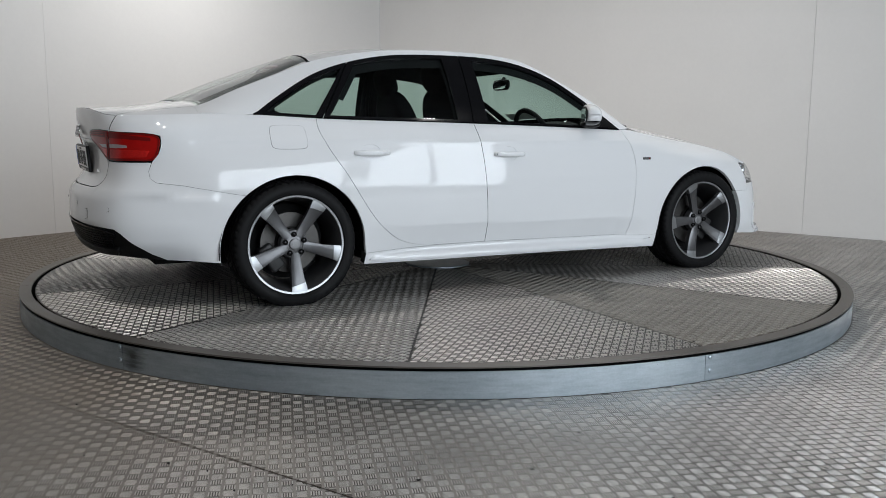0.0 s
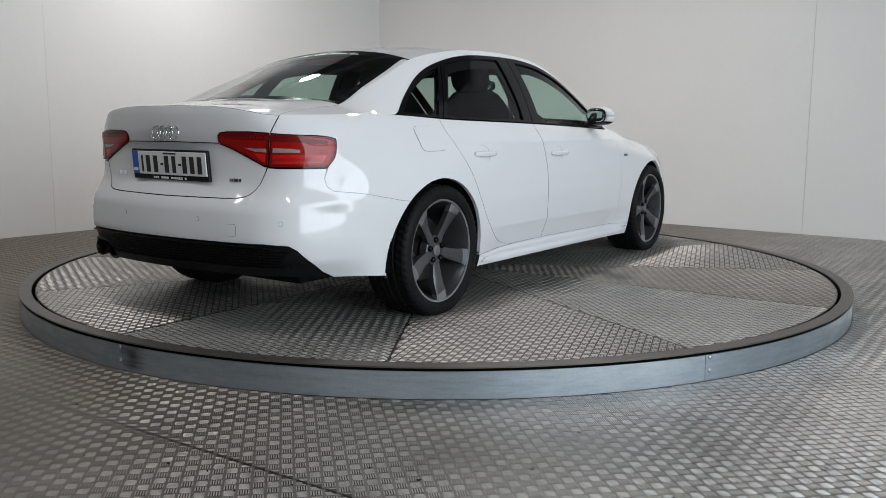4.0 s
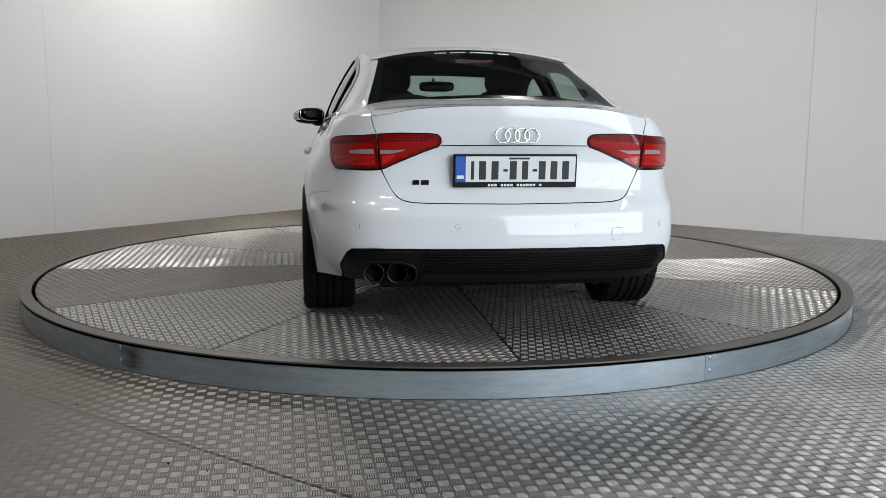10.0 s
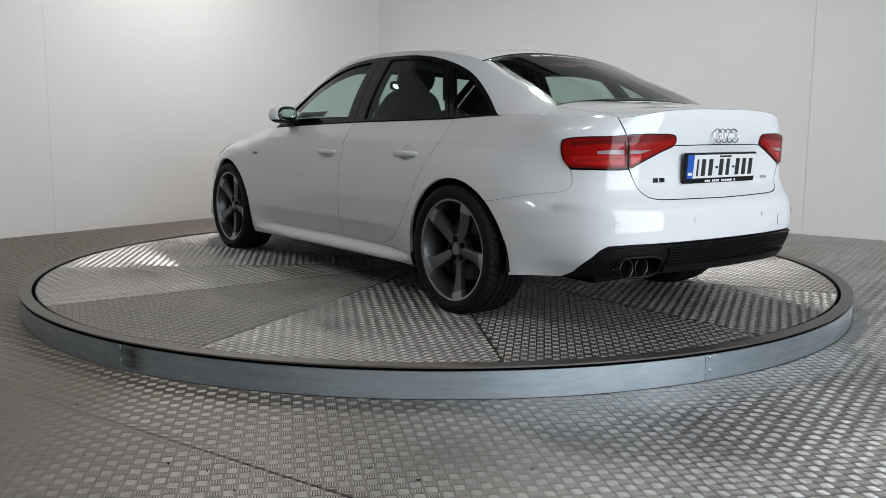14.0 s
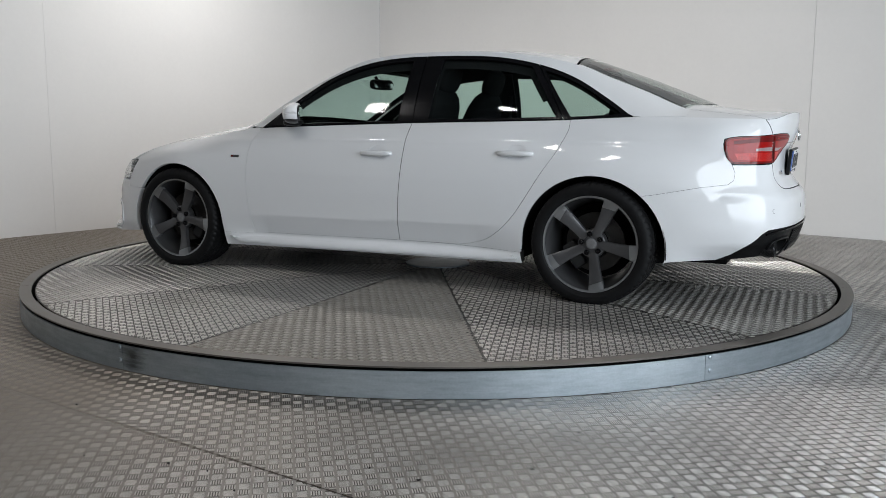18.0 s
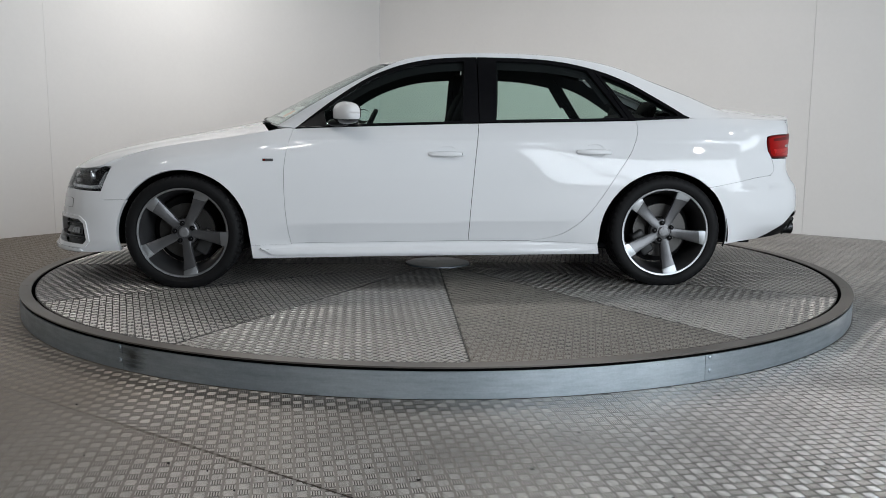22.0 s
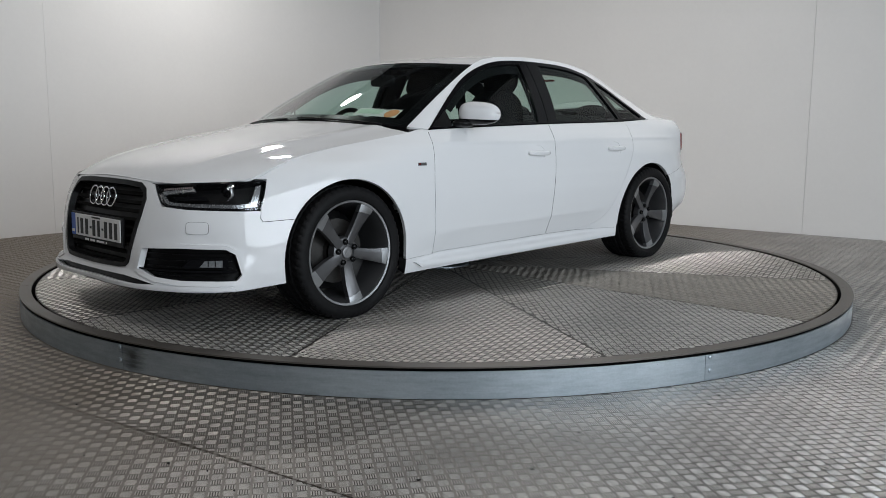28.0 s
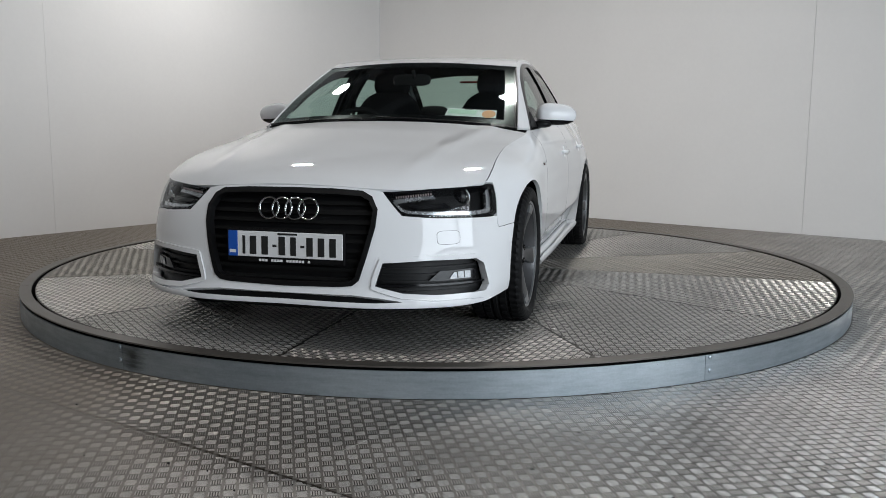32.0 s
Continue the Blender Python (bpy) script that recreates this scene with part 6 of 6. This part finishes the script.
WM = {
    "rim": bm_data("rim", about_y([(0.246, 0.060), (0.246, 0.100), (0.2475, 0.107), (0.2478, 0.1115), (0.2575, 0.1135), (0.2595, 0.110), (0.256, 0.100), (0.254, 0.0)], 96), ALLOY_BRIGHT),
    "barrel": bm_data("barrel", about_y([(0.2455, 0.104), (0.238, 0.085), (0.230, 0.04), (0.210, -0.09), (0.215, -0.12), (0.240, -0.122)], 64), ALLOY_GREY),
    "blade": mesh_data("blade", blade_mesh(0.045, 0.211, False), ALLOY_GREY, 40),
    "blade_tip": mesh_data("blade_tip", blade_mesh(0.212, 0.2485, True), ALLOY_BRIGHT, 40),
    "hub": bm_data("hub", about_y([(0.0005, 0.074), (0.064, 0.074), (0.074, 0.069), (0.078, 0.050), (0.078, 0.03)], 48), ALLOY_GREY),
    "hub_cap": bm_data("hub_cap", about_y([(0.0005, 0.0865), (0.014, 0.0865), (0.0145, 0.0850), (0.024, 0.0850), (0.028, 0.083), (0.0295, 0.078), (0.030, 0.070)], 40), HUBCAP),
    "wheel_bolt": bm_data("wheel_bolt", about_y([(0.0005, 0.0005), (0.005, 0.0005), (0.0075, -0.001), (0.0085, -0.004)], 12), GLOSSBLK),
    "bolt_well": bm_data("bolt_well", about_y([(0.0140, -0.012), (0.0140, 0.0), (0.0130, 0.0008), (0.0118, -0.004), (0.0005, -0.005)], 20), DARKGAP),
    "brake_disc": bm_data("brake_disc", about_y([(0.080, 0.02), (0.085, -0.004), (0.160, -0.004), (0.160, -0.026), (0.08, -0.026)], 64), DISC_IRON),
    "backing": bm_data("backing", about_y([(0.0005, -0.075), (0.20, -0.075)], 32), UNDER, False),
}
cal = box_bm(-0.04, 0.04, -0.055, 0.028, -0.075, 0.075, 0.014, 3)
bmesh.ops.transform(cal, matrix=Matrix.Translation((0.128, 0.0, 0.0)), verts=cal.verts)
WM["caliper"] = bm_data("caliper", cal, CALIPER)


def child(name, data, parent, m=None, label=""):
    ob = new(name, data)
    ob.parent = parent
    if m is not None:
        ob.matrix_local = m
    if label:
        ob["label"] = label
    return ob


def wheel(x, side, spin):
    """One wheel; spin turns its blades, in degrees as seen on its face."""
    w = child("wheel", WM["rim"], car, Matrix.Translation((x, side * 0.779, Z_AXLE)) @ (Matrix() if side > 0 else Matrix.Rotation(math.pi, 4, "Z")), "dark grey five-blade alloy wheel with bright blade tips")
    turn = Matrix.Rotation(radians(spin), 4, "Y")
    child("tyre", mesh_data("tyre", tyre_mesh(spin), RUBBER, 30), w, None, "black low-profile tyre")
    child("barrel", WM["barrel"], w)
    child("hub", WM["hub"], w, turn)
    child("hub_cap", WM["hub_cap"], w, None, "silver hub cap")
    for k in range(5):
        m = Matrix.Rotation(radians(spin + 72 * k), 4, "Y")
        child("blade", WM["blade"], w, m)
        child("blade_tip", WM["blade_tip"], w, m, "bright machined blade tip")
        b = Matrix.Rotation(radians(spin + 72 * k + 36), 4, "Y") @ Matrix.Translation((-0.053, 0.0845, 0))
        child("wheel_bolt", WM["wheel_bolt"], w, b)
        child("bolt_well", WM["bolt_well"], w, b)
    child("brake_disc", WM["brake_disc"], w, None, "worn steel brake disc")
    child("caliper", WM["caliper"], w, Matrix.Rotation(radians(150 if x > 0 else 35), 4, "Y"))
    child("backing", WM["backing"], w)
    return w


wheel(1.402, 1, -9)
wheel(-1.402, 1, -8)
wheel(1.402, -1, 38)
wheel(-1.402, -1, -14)

# wheel housings, floor pan and added black boxes that fill the body behind the joints
for nm_x, (cx, cz, r) in ((1, AF), (-1, AR)):
    def liner(cx=cx, cz=cz, r=r):
        bm = bmesh.new()
        n = 28
        cols = []
        for i in range(n + 1):
            a = radians(-5 + 190 * i / n)
            cols.append([bm.verts.new((cx + (r + 0.004) * math.cos(a), y, cz + (r + 0.004) * math.sin(a))) for y in (0.862, 0.56)])
        for p, q in zip(cols, cols[1:]):
            bm.faces.new((p[0], p[1], q[1], q[0]))
        bm.faces.new([c[1] for c in cols])
        return bm
    twin_part("wheel_housing", liner, UNDER, car, "black wheel housing", smooth=False)
floor_bm = box_bm(-0.98, 1.0, -0.80, 0.80, 0.19, 0.25, 0.01)
box_bm(-2.06, 2.05, -0.55, 0.55, 0.205, 0.27, 0.01, 2, floor_bm)
part("floor_pan", floor_bm, UNDER, car, "black underbody")
# plain filler boxes, added to stop sight through the body
part("bay_filler_box", box_bm(1.02, 2.08, -0.545, 0.545, 0.26, 0.62, 0.02), UNDER, car)
part("boot_filler_box", box_bm(-2.14, -1.30, -0.545, 0.545, 0.30, 0.93, 0.02), UNDER, car)

# ---- cabin ----
card_f = [(0.76, 0.30), (0.80, 0.60), (0.75, 0.895), (-0.28, 0.93), (-0.24, 0.30)]
card_r = [(-0.29, 0.30), (-0.31, 0.932), (-1.22, 0.955), (-1.17, 0.76), (-0.98, 0.46), (-0.80, 0.32)]
panel("door_card", S, side_pts(card_f), CABIN, front_door, h=0.08, gap=0, flange=0, lift=-0.045, label="black door lining")
panel("door_card", S, side_pts(card_r), CABIN, rear_door, h=0.08, gap=0, flange=0, lift=-0.045, label="black door lining")
panel("rear_side_lining", G, [(-1.0, 1.28), (-1.2, 0.975), (-1.56, 0.99), (-1.75, 1.02), (-1.25, 1.235), (-1.05, 1.30)], CABIN, car, holes=[P3], h=0.05, gap=-0.004, flange=0, lift=-0.03)
panel("rail_lining", G, [(0.79, 0.93)] + [(x, z - 0.002) for x, z in DLO[:60]] + [(x, CANT(x)[1] - 0.004) for x in np.linspace(-1.2, 0.84, 30)], CABIN, car, h=0.05, gap=0, flange=0, lift=-0.018, label="black pillar lining")
for pl, par in ((P1, front_door), (P2, rear_door)):
    hole = shrink([np.array(q) for q in even([np.array(v) for v in pl], 0.03)], 0.008)
    hole = [(x, z - (0.034 if z > BELT(x) + 0.12 else 0.0)) for x, z in hole]
    big = [tuple(p) for p in shrink([np.array(q) for q in even([np.array(v) for v in pl], 0.04)], -0.03)]
    panel("inner_frame", G, big, CABIN, par, holes=[hole], h=0.03, gap=0, flange=0, lift=-0.022)
panel("inner_pillar", G, [(-0.245, 0.94), (-0.25, 1.315), (-0.40, 1.318), (-0.385, 0.94)], CABIN, car, h=0.06, gap=0, flange=0.02, lift=-0.04)
panel("roof_lining", ROOF, [(x * 0.98, y * 0.97) for x, y in roof_poly], LINING, car, h=0.09, gap=0.01, flange=0, lift=-0.03, both=False, label="black roof lining")
panel("bonnet_liner", HOOD, [(a, b * 0.98) for a, b in hood_poly], UNDER, car, h=0.08, gap=0.01, flange=0, lift=-0.022, both=False, scale=(HL, 1))
panel("boot_liner", DECK, [(a, b * 0.99) for a, b in deck_poly], UNDER, lid, h=0.08, gap=0.006, flange=0, lift=-0.02, both=False, scale=(LD, 1))

dash = blob(0, 0, 0, 0.30, 0.70, 0.14, 5, 20, Matrix.Translation((0.77, 0, 0.785)) @ Matrix.Rotation(radians(8), 4, "Y"))
dashboard = part("dashboard", dash, CABIN, car, "black dashboard", smooth=True)
part("instrument_hood", blob(0.585, -0.37, 0.915, 0.10, 0.19, 0.045, 2.6, 14), CABIN, dashboard, smooth=True)
wc, wt = Vector((0.40, -0.37, 0.865)), Matrix.Rotation(radians(64), 4, "Y")
wheel_pts = [tuple(wc + wt @ Vector((0.182 * math.cos(2 * math.pi * i / 40), 0.182 * math.sin(2 * math.pi * i / 40), 0))) for i in range(40)]
steer = tube("steering_wheel", wheel_pts, 0.016, CABIN, car, "black steering wheel on the right-hand side", 10, True)
part("wheel_boss", blob(0, 0, 0, 0.065, 0.075, 0.025, 2.5, 12, Matrix.Translation(wc) @ wt), CABIN, steer, smooth=True)
for a in (0, 180, 270):
    q = wt @ Vector((0.18 * math.sin(radians(a)) * -1, 0.18 * math.cos(radians(a)), 0))
    tube("wheel_spoke", [tuple(wc), tuple(wc + q)], 0.014, CABIN, steer)
rvm = part("interior_mirror", blob(0, 0, 0, 0.018, 0.125, 0.036, 4, 12, Matrix.Translation((0.355, -0.02, 1.205)) @ Matrix.Rotation(radians(-8), 4, "Z")), CABIN, car, "black interior mirror", smooth=True)
part("mirror_pane", blob(0, 0, 0, 0.003, 0.112, 0.029, 4, 10, Matrix.Translation((0.338, -0.02, 1.205)) @ Matrix.Rotation(radians(-8), 4, "Z")), CHROME, rvm)
tube("mirror_arm", [(0.36, 0, 1.205), (0.378, 0, 1.235), (0.392, 0, 1.258)], 0.012, CABIN, rvm)


def front_seat(y):
    seat = part("front_seat", blob(0.12, y, 0.50, 0.27, 0.25, 0.10, 3.5, 14), CLOTH, car, "black cloth front seat", smooth=True)
    lean = Matrix.Translation((-0.10, y, 0.52)) @ Matrix.Rotation(radians(-19), 4, "Y")
    bm = blob(0, 0, 0.31, 0.075, 0.265, 0.36, 3.4, 16, lean)
    for v in bm.verts:
        q = lean.inverted() @ v.co
        q.y *= 1 - 0.14 * max(0, q.z - 0.3) / 0.34
        v.co = lean @ Vector(q)
    part("backrest", bm, CLOTH, seat, smooth=True)
    part("headrest", blob(0, 0, 0.735, 0.052, 0.130, 0.095, 2.8, 14, lean), CLOTH, seat, smooth=True)
    for dy in (-0.05, 0.05):
        tube("headrest_post", [tuple(lean @ Vector((0, dy, 0.55))), tuple(lean @ Vector((0, dy, 0.70)))], 0.007, SILVER, seat)


front_seat(0.37)
front_seat(-0.37)
bench = part("rear_bench", blob(-0.98, 0, 0.47, 0.26, 0.66, 0.09, 5, 16), CLOTH, car, "black cloth rear bench", smooth=True)
rl = Matrix.Translation((-1.18, 0, 0.50)) @ Matrix.Rotation(radians(-24), 4, "Y")
part("bench_back", blob(0, 0, 0.26, 0.075, 0.64, 0.285, 5, 16, rl), CLOTH, bench, smooth=True)
for y in (0.36, 0.0, -0.36):
    part("rear_headrest", blob(0, y, 0.575 if y else 0.545, 0.045, 0.125 if y else 0.11, 0.062 if y else 0.045, 2.8, 12, rl), CLOTH, bench, smooth=True)
part("parcel_shelf", box_bm(-1.80, -1.36, -0.60, 0.60, 0.955, 0.975, 0.008), CABIN, car, "black parcel shelf")
part("high_brake_lamp", box_bm(-1.30, -1.24, -0.10, 0.10, 1.262, 1.276, 0.004), REDDARK, car, "dark high brake lamp")
for s in (1, -1):
    tube("seat_belt", [(-0.36, s * 0.66, 1.14), (-0.34, s * 0.68, 0.85), (-0.30, s * 0.66, 0.55)], 0.012, CABIN, car)


# ---- motion ----
def turn_at(t):
    """Heading of the car and the disc in degrees, anticlockwise from above."""
    return 27.4027 + 6.9972 * t + 0.003609 * t * t


def motions():
    times = [0.5 * i for i in range(65)]
    walk(disc, [(t, pose(0, 0, -0.006, 0, 0, turn_at(t))) for t in times])
    walk(car, [(t, pose(0, 0, TOP, 0, 0, turn_at(t)) @ pose(0.1041, -0.0279, 0)) for t in times])


motions()
